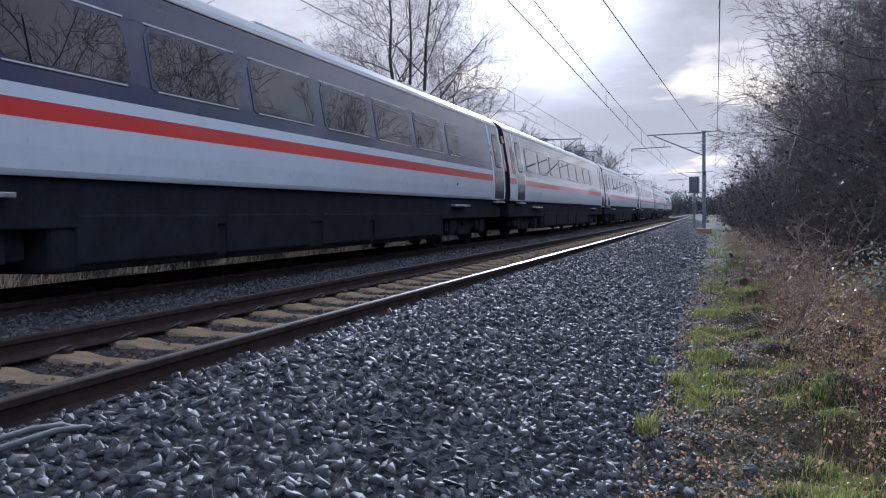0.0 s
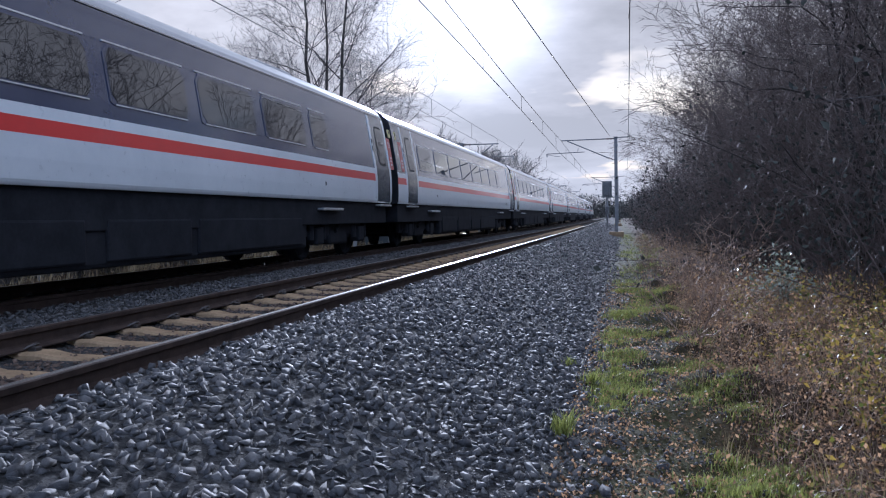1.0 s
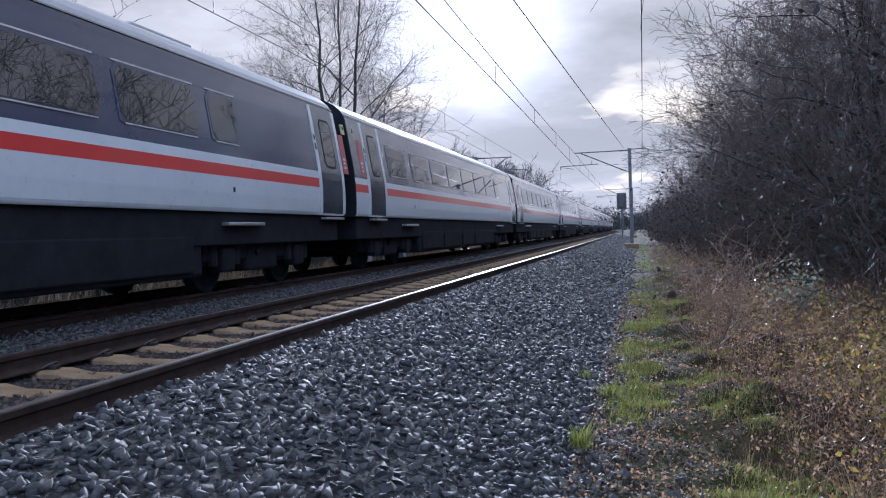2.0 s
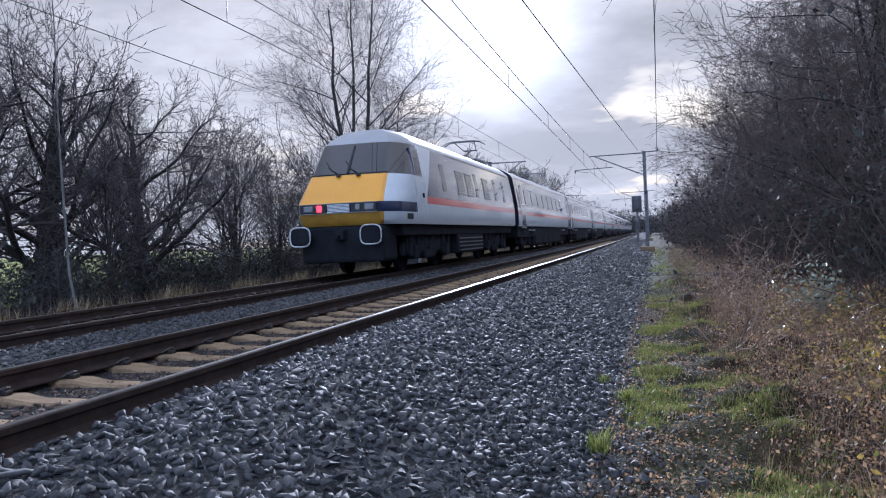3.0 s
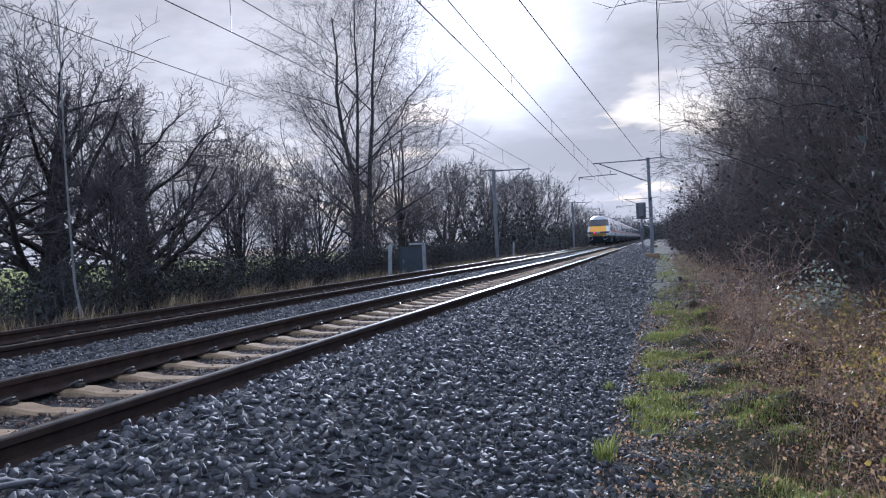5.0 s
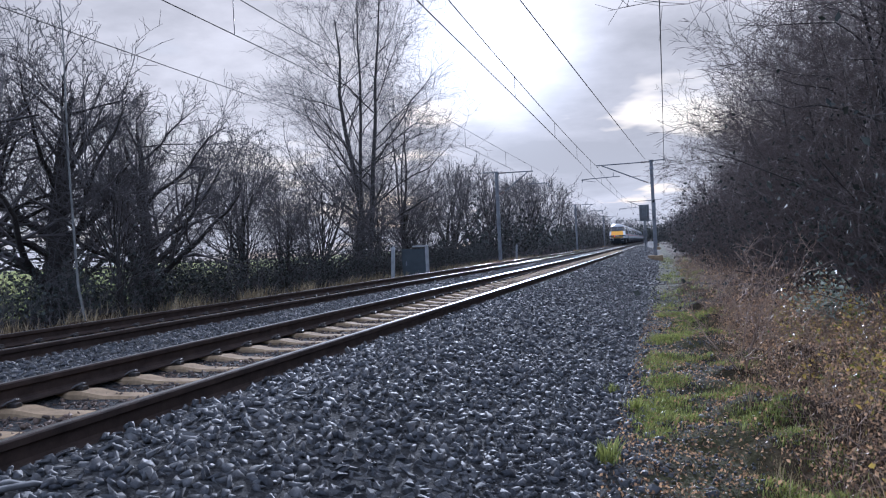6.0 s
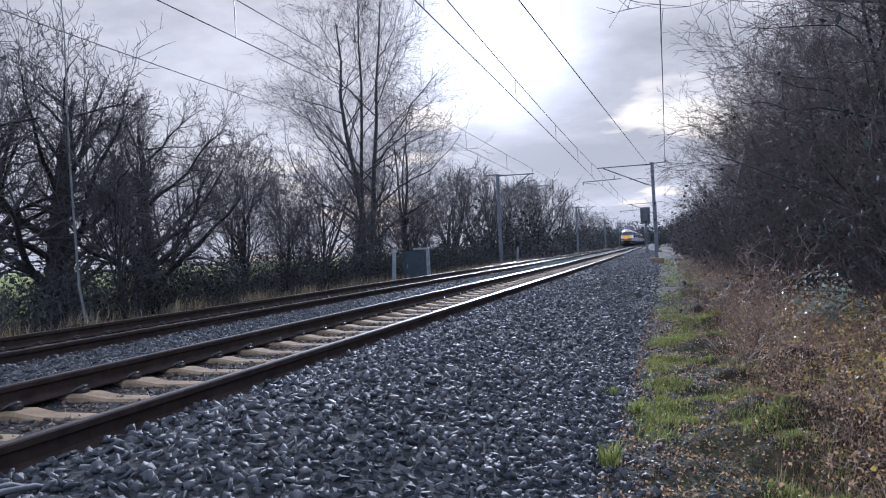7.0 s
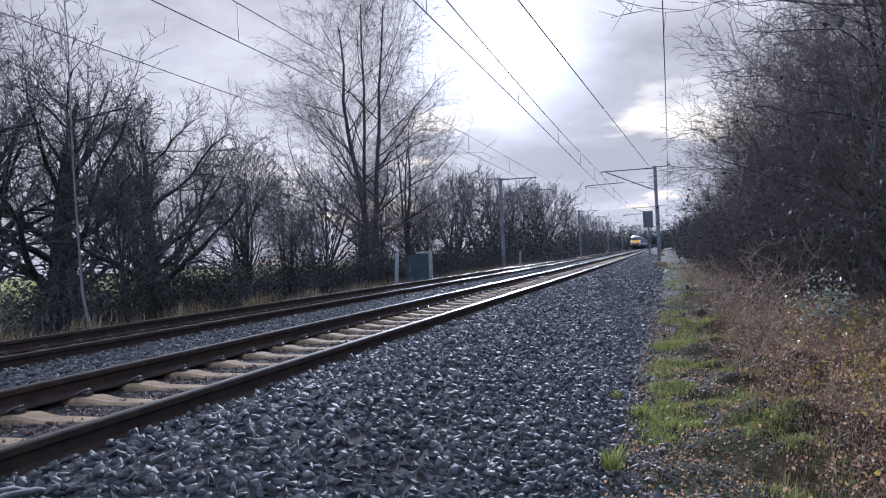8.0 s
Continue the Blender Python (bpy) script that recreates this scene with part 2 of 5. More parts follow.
# ---- mesh helpers ----
def mesh_of(name, verts, faces, mats, index=None, smooth=False):
    me = bpy.data.meshes.new(name)
    me.from_pydata([tuple(v) for v in verts], [], faces)
    for m in mats:
        me.materials.append(m)
    if index is not None:
        me.polygons.foreach_set("material_index", index)
    if smooth:
        me.polygons.foreach_set("use_smooth", [True] * len(faces))
    me.update()
    return me


def mesh_arrays(name, verts, tris, mat):
    """A triangle mesh from numpy arrays, for large counts."""
    me = bpy.data.meshes.new(name)
    me.vertices.add(len(verts))
    me.vertices.foreach_set("co", np.asarray(verts, dtype=np.float32).ravel())
    n = len(tris)
    me.loops.add(n * 3)
    me.loops.foreach_set("vertex_index", np.asarray(tris, dtype=np.int32).ravel())
    me.polygons.add(n)
    me.polygons.foreach_set("loop_start", np.arange(0, n * 3, 3, dtype=np.int32))
    me.materials.append(mat)
    me.update(calc_edges=True)
    return me


def bm_mesh(name, bm, mat, smooth=False):
    me = bpy.data.meshes.new(name)
    bm.to_mesh(me)
    bm.free()
    me.materials.append(mat)
    if smooth:
        me.polygons.foreach_set("use_smooth", [True] * len(me.polygons))
    return me


def part(name, data, material_, parent, label=""):
    """Links a bmesh or a mesh as one mesh object under a thing or a part."""
    if isinstance(data, bmesh.types.BMesh):
        data = bm_mesh(name, data, material_)
    ob = new(name, data)
    ob.parent = parent
    if label:
        ob["label"] = label
    return ob


def box(bm, x0, x1, y0, y1, z0, z1, bevel=0.0):
    r = bmesh.ops.create_cube(bm, size=1)
    vs = r["verts"]
    for v in vs:
        v.co = Vector((x0 + (v.co.x + 0.5) * (x1 - x0), y0 + (v.co.y + 0.5) * (y1 - y0), z0 + (v.co.z + 0.5) * (z1 - z0)))
    if bevel:
        es = list({e for v in vs for e in v.link_edges})
        bmesh.ops.bevel(bm, geom=es, offset=bevel, segments=2, affect="EDGES", profile=0.5)
    return bm


def boxed(*a, bevel=0.0):
    return box(bmesh.new(), *a, bevel=bevel)


def rod(bm, a, b, r0, r1=None, sides=8):
    a, b = Vector(a), Vector(b)
    r1 = r0 if r1 is None else r1
    d = (b - a)
    m = Matrix.Translation((a + b) / 2) @ d.to_track_quat("Z", "Y").to_matrix().to_4x4()
    bmesh.ops.create_cone(bm, cap_ends=True, segments=sides, radius1=r0, radius2=r1, depth=d.length, matrix=m)
    return bm


def sweep(points, radius, sides=6):
    """Vertices and faces of a tube along points; radius is one number or one for each point."""
    verts, faces = [], []
    n = len(points)
    for i, p in enumerate(points):
        d = (Vector(points[min(i + 1, n - 1)]) - Vector(points[max(i - 1, 0)])).normalized()
        u = d.cross(Vector((0.31, 0.17, 0.93))).normalized() if abs(d.z) < 0.95 else d.cross(Vector((1, 0, 0))).normalized()
        v = d.cross(u)
        r = radius[i] if isinstance(radius, (list, tuple)) else radius
        for k in range(sides):
            a = 2 * math.pi * k / sides
            verts.append(Vector(p) + (u * math.cos(a) + v * math.sin(a)) * r)
    for i in range(n - 1):
        for k in range(sides):
            a, b = i * sides + k, i * sides + (k + 1) % sides
            faces.append((a, b, b + sides, a + sides))
    faces.append(tuple(range(sides))[::-1])
    faces.append(tuple(range((n - 1) * sides, n * sides)))
    return verts, faces


# ---- the line of the track ----
NEAR, FAR = -3.745, -7.146     # middle of the near and the far track
CURVE = 7.75e-5


def bend(y):
    """How far the line has swung to the left at y: a wide curve, then straight."""
    if y <= 0:
        return 0.0
    return CURVE * y * y if y < 80 else CURVE * 6400 + CURVE * 160 * (y - 80)


def bend_array(y):
    y = np.asarray(y, dtype=float)
    return np.where(y <= 0, 0, np.where(y < 80, CURVE * y * y, CURVE * 6400 + CURVE * 160 * (y - 80)))


# ---- ground: one sheet ----
PROFILE = ((-600, -0.9), (-30, -0.8), (-19, -0.75), (-14, -0.55), (-11.0, -0.42), (-9.4, -0.34), (-8.7, -0.14), (-8.02, -0.13), (-7.85, -0.215), (-6.45, -0.215), (-6.28, -0.13),
           (-4.62, -0.13), (-4.45, -0.215), (-3.05, -0.215), (-2.88, -0.125), (-2.30, -0.13), (-1.85, -0.24),
           (-0.45, -0.60), (0.0, -0.63), (1.0, -0.62), (2.5, -0.5), (5, -0.35), (12, -0.3), (30, -0.5), (600, -0.6))


def ground_z(across, y):
    """Height of the ground, by the distance across from the line of the track."""
    z = np.interp(across, [p[0] for p in PROFILE], [p[1] for p in PROFILE])
    soft = np.clip((across + 0.3) / 1.0, 0, 1) + np.clip((-9.2 - across) / 1.0, 0, 1)
    return z + soft * (0.06 * np.sin(across * 3.1 + y * 1.7) + 0.06 * np.sin(y * 2.3 - across * 1.3) + 0.045 * np.sin(y * 6.1 + across * 5.2) + 0.03 * np.sin(y * 9.7 - across * 7.3))


def make_ground():
    xs = np.unique(np.round(np.concatenate([-np.geomspace(14, 1500, 26), np.arange(-14, -9, 0.4), np.arange(-9, 3.0, 0.1), np.arange(3, 14, 0.5), np.geomspace(14, 1500, 26)]), 3))
    ys = np.unique(np.round(np.concatenate([-np.geomspace(6, 600, 20), np.arange(-6, 0, 1.0), np.arange(0, 24, 0.16), np.arange(24, 70, 0.8), np.arange(70, 200, 5), np.geomspace(200, 3500, 22)]), 3))
    ax, yy = np.meshgrid(xs, ys)
    zz = ground_z(ax, yy)
    verts = np.stack([ax - bend_array(yy), yy, zz], -1).reshape(-1, 3)
    nx, ny = len(xs), len(ys)
    i = (np.arange(ny - 1)[:, None] * nx + np.arange(nx - 1)[None]).ravel()
    tris = np.concatenate([np.stack([i, i + 1, i + nx + 1], 1), np.stack([i, i + nx + 1, i + nx], 1)])
    me = mesh_arrays("ground", verts, tris, M_GROUND)
    me.polygons.foreach_set("use_smooth", [True] * len(tris))
    at = me.attributes.new("across", "FLOAT", "POINT")
    at.data.foreach_set("value", ax.ravel().astype(np.float32))
    return tagged(new("ground", me), "stony trackside ground with mossy verge and leaf litter", "ground", kind="structure")


ground = make_ground()

# ---- rails and sleepers ----
RAIL = ((-0.070, -0.159), (-0.070, -0.148), (-0.020, -0.130), (-0.010, -0.115), (-0.010, -0.055), (-0.034, -0.042), (-0.036, -0.010), (-0.029, -0.002), (-0.017, 0.0),
        (0.017, 0.0), (0.029, -0.002), (0.036, -0.010), (0.034, -0.042), (0.010, -0.055), (0.010, -0.115), (0.020, -0.130), (0.070, -0.148), (0.070, -0.159))
STATIONS = list(np.arange(-60, 0, 10.0)) + list(np.arange(0, 100, 4.0)) + list(np.arange(100, 700, 25.0))


def make_rail(x0, label):
    verts, faces, index = [], [], []
    n = len(RAIL)
    for y in STATIONS:
        verts += [(x0 - bend(y) + a, y, b) for a, b in RAIL]
    for i in range(len(STATIONS) - 1):
        for k in range(n):
            j = (k + 1) % n
            faces.append((i * n + k, i * n + j, (i + 1) * n + j, (i + 1) * n + k))
            index.append(1 if k == 8 else 0)
    ob = new("rail", mesh_of("rail", verts, faces, (M_RAIL_SIDE, M_RAIL_TOP), index))
    return tagged(ob, label, "rail", group="running rails", kind="structure")


for centre in (NEAR, FAR):
    for side in (-0.7525, 0.7525):
        make_rail(centre + side, "rusty steel running rail with a polished head on sleepers")


def sleeper_mesh():
    """Concrete sleeper: deep under the rails, lower and narrower in the middle."""
    verts, faces = [], []
    st = ((-1.25, 0.10, -0.20), (-1.22, 0.115, -0.175), (-0.95, 0.12, -0.162), (-0.55, 0.12, -0.162), (-0.38, 0.105, -0.192), (0.0, 0.10, -0.200),
          (0.38, 0.105, -0.192), (0.55, 0.12, -0.162), (0.95, 0.12, -0.162), (1.22, 0.115, -0.175), (1.25, 0.10, -0.20))
    for x, w, z in st:
        verts += [(x, -w - 0.03, -0.36), (x, -w, z - 0.02), (x, -w + 0.02, z), (x, w - 0.02, z), (x, w, z - 0.02), (x, w + 0.03, -0.36)]
    for i in range(len(st) - 1):
        for k in range(6):
            j = (k + 1) % 6
            faces.append((i * 6 + k, (i + 1) * 6 + k, (i + 1) * 6 + j, i * 6 + j))
    faces += [(0, 1, 2, 3, 4, 5), tuple(range(len(verts) - 1, len(verts) - 7, -1))]
    return mesh_of("sleeper", verts, faces, (M_CONCRETE,))


def clip_mesh():
    """Sprung steel clip: a looped rod beside the rail foot on a small shoulder."""
    pts = [Vector(p) for p in ((0.0, -0.07, 0.0), (0.03, -0.05, 0.022), (0.055, -0.01, 0.035), (0.05, 0.03, 0.030), (0.015, 0.045, 0.018), (-0.015, 0.02, 0.012), (-0.015, -0.02, 0.008))]
    v, f = sweep(pts, 0.0095, 5)
    bm = boxed(0.0, 0.075, -0.035, 0.035, -0.022, 0.012, bevel=0.008)
    me0 = bm_mesh("shoulder", bm, M_CLIP)
    base = len(v)
    v += [w.co.copy() for w in me0.vertices]
    f += [tuple(i + base for i in p.vertices) for p in me0.polygons]
    return mesh_of("rail_clip", v, f, (M_CLIP,))


def make_sleepers():
    me, clip = sleeper_mesh(), clip_mesh()
    for centre, y0, count, clips in ((NEAR, 5.42 - 0.665 * 22, 141, 81), (FAR, 5.6 - 0.665 * 16, 110, 44)):
        for i in range(count):
            y = y0 + 0.665 * i
            ob = tagged(new("sleeper", me), "weathered concrete sleeper half buried in ballast", "sleeper", group="sleepers of the track")
            ob.matrix_basis = pose(centre - bend(y) + random.uniform(-0.012, 0.012), y + random.uniform(-0.012, 0.012), random.uniform(-0.004, 0.0), 0, 0, random.uniform(-0.6, 0.6))
            if i < clips:
                for x, turn in ((-0.7525 + 0.072, 0), (-0.7525 - 0.072, 180), (0.7525 + 0.072, 0), (0.7525 - 0.072, 180)):
                    c = part("rail_clip", clip, None, ob)
                    c.matrix_basis = pose(x, 0, -0.142, 0, 0, turn)


make_sleepers()


# ---- overhead line ----
def wire(points, radius, label, group="overhead wires"):
    v, f = sweep(points, radius, 5)
    return tagged(new("overhead_wire", mesh_of("overhead_wire", v, f, (M_WIRE,), smooth=True)), label, "wire", group=group)


def insulator(bm, a, b, r):
    a, b = Vector(a), Vector(b)
    n = 6
    for i in range(n):
        p, q = a.lerp(b, i / n), a.lerp(b, (i + 0.6) / n)
        rod(bm, p, q, r, r * 0.5, 8)


def make_mast(x, y, side, top, reach, base=-0.26, mast_turn=0.0):
    """A steel mast on a concrete block; side -1 carries its arm to the left. Arm, stay, registration arm and insulators are parts."""
    mast = tagged(new("overhead_line_mast"), "grey steel mast with a cantilever arm over the track", "mast", group="overhead line masts")
    mast.matrix_basis = pose(x, y, 0)
    s = side
    post = bmesh.new()
    box(post, -0.10, 0.10, -0.085, -0.07, base, top)
    box(post, -0.10, 0.10, 0.07, 0.085, base, top)
    box(post, -0.009, 0.009, -0.07, 0.07, base, top)
    part("post", post, M_STEEL, mast)
    part("footing", boxed(-0.45, 0.45, -0.45, 0.45, -0.9, base, bevel=0.03), M_CONCRETE, mast, "dark weathered concrete block")
    arm = bmesh.new()
    rod(arm, (s * 0.1, 0, top - 0.08), (s * reach, 0, top - 0.10), 0.035)
    part("top_arm", arm, M_STEEL, mast)
    stay = bmesh.new()
    rod(stay, (s * 0.45, 0, top - 1.30), (s * (reach - 0.35), 0, top - 0.13), 0.035)
    part("diagonal_stay", stay, M_STEEL, mast)
    ins = bmesh.new()
    insulator(ins, (s * 0.1, 0, top - 1.42), (s * 0.55, 0, top - 1.27), 0.07)
    insulator(ins, (s * 0.15, 0, top - 0.08), (s * 0.65, 0, top - 0.085), 0.065)
    part("insulator", ins, M_INSUL, mast)
    reg = bmesh.new()
    a, b = (s * 1.95, 0, top - 0.86), (s * (reach + 0.95), 0, top - 0.92)
    rod(reg, a, b, 0.026)
    rod(reg, (s * 2.35, 0, top - 0.60), (s * 2.38, 0, top - 0.88), 0.018)
    rod(reg, b, (s * (reach + 0.93), 0, top - 1.12), 0.03)
    rod(reg, (s * (reach + 0.93), 0, top - 0.97), (s * (reach + 0.1), 0, top - 1.12), 0.014)
    part("registration_arm", reg, M_STEEL, mast)
    rest = bmesh.new()
    rod(rest, (-s * 0.05, 0, top - 0.03), (-s * 0.85, 0, top + 0.0), 0.03)
    rod(rest, (-s * 0.82, 0, top - 0.02), (-s * 0.82, 0, top + 0.10), 0.02)
    box(rest, -0.14, 0.14, -0.11, 0.11, top - 0.55, top - 0.47)
    box(rest, -0.13, 0.13, -0.11, 0.11, top - 0.02, top + 0.02)
    part("bracket", rest, M_STEEL, mast)
    return mast


MASTS_RIGHT, MASTS_LEFT = (54.0, 108.0, 165.0, 225.0), (52.0, 104.0, 160.0, 220.0)
for i, y in enumerate(MASTS_RIGHT):
    make_mast(-0.57 - bend(y), y, -1, 5.71, 3.4)
for i, y in enumerate(MASTS_LEFT):
    make_mast(-10.1 - bend(y), y, 1, 5.50, 2.35, base=-0.12)


def sag(y, masts, depth):
    """Drop of a wire between supports at the given places along the line."""
    for a, b in zip(masts, masts[1:]):
        if a <= y <= b:
            u = (y - a) / (b - a)
            return depth * 4 * u * (1 - u)
    return 0.0


def make_wires():
    ys = list(np.arange(-56, 230, 3.0))
    right = (-58.0, -2.0) + MASTS_RIGHT
    left = (-60.0, -4.0) + MASTS_LEFT

    def zigzag(y, masts, amount):
        for i, (a, b) in enumerate(zip(masts, masts[1:])):
            if a <= y <= b:
                u = (y - a) / (b - a)
                return amount * ((1 - 2 * u) if i % 2 == 0 else (2 * u - 1))
        return 0.0
    for centre, masts, contact, top in ((NEAR, right, 4.72, 5.62), (FAR, left, 4.65, 5.45)):
        sway, drop = (-0.24, 0.35) if centre == NEAR else (-0.28, 0.14)
        x_of = lambda y: centre - bend(y) + zigzag(y, masts, sway)
        wire([(x_of(y), y, contact) for y in ys], 0.012 if centre == NEAR else 0.009, "thin dark contact wire hung above the track")
        wire([(x_of(y) * 1.0, y, top - sag(y, masts, drop)) for y in ys], 0.012 if centre == NEAR else 0.009, "thin dark catenary wire above the contact wire")
        for y in np.arange(-50, 120, 9.0):
            bm = rod(bmesh.new(), (x_of(y), y, contact), (x_of(y), y, top - sag(y, masts, drop)), 0.008, sides=5)
            tagged(new("dropper_wire", bm_mesh("dropper_wire", bm, M_WIRE)), "thin vertical dropper wire between two overhead wires", "wire", group="dropper wires")
    wire([(-1.1 - 0.0397 * (53.5 - y), y, 5.68 - sag(y, (-60, 53.6), 0.1)) for y in np.arange(-60, 54, 4.5)], 0.014, "earth wire slung from the mast across the track")
    wire([(0.07 - 0.4 * bend(y), y, 5.80 - sag(y, right, 0.1)) for y in ys], 0.014, "feeder wire along the mast tops beside the track")
    wire([(-10.25 - bend(y), y, 5.25 - sag(y, left, 0.25)) for y in ys], 0.009, "return wire along the far line of masts")


make_wires()


# ---- signal, hoop and posts ----
def make_signal(x, y):
    sig = tagged(new("railway_signal"), "grey colour-light signal seen from behind on a post", "signal")
    sig.matrix_basis = pose(x, y, 0)
    part("post", rod(rod(bmesh.new(), (0, 0, -0.5), (0, 0, 2.5), 0.075, sides=12), (0, 0, -0.5), (0, 0, -0.35), 0.2), M_STEEL, sig)
    head = boxed(-0.42, 0.42, -0.03, 0.03, 2.35, 3.80, bevel=0.02)
    box(head, -0.22, 0.22, -0.26, -0.03, 2.55, 3.70, bevel=0.03)
    part("signal_head", head, M_SIGNAL, sig, "dark rectangular backboard with its lamp housing")
    br = bmesh.new()
    rod(br, (0, 0, 1.82), (0.42, 0, 1.80), 0.03)
    rod(br, (0.42, 0, 1.78), (0.42, 0, 2.02), 0.045)
    part("side_bracket", br, M_STEEL, sig)
    part("junction_box", boxed(-0.16, 0.16, -0.14, 0.14, 0.95, 1.55, bevel=0.02), M_SIGNAL, sig)
    ladder = bmesh.new()
    for xx in (-0.14, 0.14):
        rod(ladder, (xx, -0.35, -0.5), (xx, -0.16, 2.5), 0.014, sides=6)
    for k in range(9):
        z = -0.2 + 0.3 * k
        yy = -0.35 + 0.19 * (z + 0.5) / 3.0
        rod(ladder, (-0.14, yy, z), (0.14, yy, z), 0.010, sides=6)
    part("ladder", ladder, M_STEEL, sig)


make_signal(-1.90, 75.0)


def make_hoop(x, y):
    cab = tagged(new("trackside_cabinet"), "pale trackside hoop with an added dark box filling its inside", "cabinet")
    cab.matrix_basis = pose(x, y, -0.45)
    # The dark box passes for background inside the hoop; plinth and handle are made up.
    part("body", boxed(-0.62, 0.42, -0.3, 0.3, 0.1, 1.30, bevel=0.02), M_HOOP_FILL, cab)
    part("plinth", boxed(-0.66, 0.46, -0.34, 0.34, -0.2, 0.1, bevel=0.01), M_CONCRETE, cab)
    part("corner_post", boxed(0.425, 0.55, -0.33, -0.2, 0.1, 1.36, bevel=0.01), M_PALE, cab, "pale upright of the hoop")
    part("roof_edge", boxed(-0.12, 0.55, -0.36, -0.18, 1.365, 1.44, bevel=0.01), M_PALE, cab, "pale top bar of the hoop")
    part("door_handle", boxed(-0.45, -0.41, -0.33, -0.302, 0.6, 0.78, bevel=0.005), M_STEEL, cab)


def make_post(x, y, h):
    bm = boxed(-0.07, 0.07, -0.05, 0.05, -0.6, h - 0.06, bevel=0.012)
    box(bm, -0.055, 0.055, -0.04, 0.04, h - 0.06, h, bevel=0.02)
    ob = tagged(new("marker_post", bm_mesh("marker_post", bm, M_PALE)), "short pale weathered concrete marker post", "post", group="marker posts")
    ob.matrix_basis = pose(x, y, 0, 0, 3.0, 12)


make_hoop(-10.35, 34.1)
make_post(-10.5, 31.15, 0.97)
make_post(-10.7, 60.0, 0.85)


def make_cable(x):
    """A grey track cable that lies on the ballast and dips into it."""
    pts = [(x + 0.01 * math.sin(y * 1.7), y, -0.075) for y in np.arange(-4, 2.5, 0.5)] + [(x, 2.7, -0.08), (x + 0.01, 2.85, -0.10), (x + 0.02, 3.0, -0.16)]
    v, f = sweep(pts, 0.014, 8)
    tagged(new("track_cable", mesh_of("track_cable", v, f, (M_CABLE,), smooth=True)), "grey cable lying on the ballast beside the rail", "cable", group="track cables")


make_cable(-2.57)
make_cable(-2.69)


# ---- the train ----
LEVELS = ((1.18, 1.325), (1.24, 1.36), (1.45, 1.37), (1.69, 1.37), (1.86, 1.362), (1.99, 1.350), (2.20, 1.320), (2.92, 1.205), (3.28, 1.140),
          (3.40, 1.06), (3.52, 0.92), (3.63, 0.72), (3.71, 0.46), (3.755, 0.20), (3.765, 0.0))
BANDS = (0, 0, 0, 1, 0, 2, 2, 2, 3, 3, 3, 3, 3, 3)      # pale, red, dark, roof
PITCH = 23.2


def half_width(z):
    return float(np.interp(z, [a for a, b in LEVELS], [b for a, b in LEVELS]))


def shell(y0, y1):
    """The body of a coach: bands of its livery run along it; the ends are closed."""
    verts, faces, index = [], [], []
    ring = [(w, z) for z, w in LEVELS] + [(-w, z) for z, w in reversed(LEVELS[:-1])]
    n = len(ring)
    for y in (y0, y1):
        verts += [(x, y, z) for x, z in ring]
    for k in range(n - 1):
        faces.append((k, k + 1, n + k + 1, n + k))
        index.append(BANDS[k] if k < len(BANDS) else BANDS[n - 2 - k])
    faces += [(0, n, 2 * n - 1, n - 1)]
    faces += [tuple(range(n - 1, -1, -1)), tuple(range(n, 2 * n))]
    index += [4, 4, 4]
    return mesh_of("body", verts, faces, (M_WHITE, M_RED, M_DARK, M_ROOF, M_UNDER), index)


def panel(y0, y1, z0, z1, proud, side, skew=0.0, rounded=0.0, width_of=half_width):
    """A slab lying on the body side; skew leans it along the train, rounded clips its corners."""
    levels = sorted({z0, z1} | {z for z in (1.24, 1.45, 1.69, 1.86, 1.99, 2.2, 2.92, 3.28) if z0 < z < z1} | ({z0 + rounded, z1 - rounded} if rounded else set()))
    bm = bmesh.new()
    rows = []
    for z in levels:
        cut = rounded * 0.9 if rounded and (z < z0 + 1e-6 or z > z1 - 1e-6) else 0.0
        s = skew * (z - z0) / (z1 - z0)
        w = width_of(z)
        rows.append([bm.verts.new((side * (w + d), y, z)) for y, d in ((y0 + cut + s, -0.02), (y0 + cut + s, proud), (y1 - cut + s, proud), (y1 - cut + s, -0.02))])
    for a, b in zip(rows, rows[1:]):
        for k in range(3):
            bm.faces.new((a[k], a[k + 1], b[k + 1], b[k]))
    bm.faces.new(rows[0])
    bm.faces.new(rows[-1][::-1])
    bmesh.ops.recalc_face_normals(bm, faces=bm.faces)
    return bm


def wheel_mesh():
    prof = ((0.0, 0.03), (0.16, 0.06), (0.22, 0.01), (0.36, 0.0), (0.40, 0.055), (0.457, 0.055), (0.46, -0.06), (0.49, -0.075), (0.49, -0.085), (0.36, -0.07), (0.0, -0.06))
    verts, faces, n = [], [], 20
    for k in range(n):
        a = 2 * math.pi * k / n
        verts += [(x, r * math.cos(a), r * math.sin(a)) for r, x in prof]
    m = len(prof)
    for k in range(n):
        for i in range(m - 1):
            j = (k + 1) % n
            faces.append((k * m + i, k * m + i + 1, j * m + i + 1, j * m + i))
    return mesh_of("wheel", verts, faces, (M_UNDER,), smooth=False)


WHEEL = wheel_mesh()


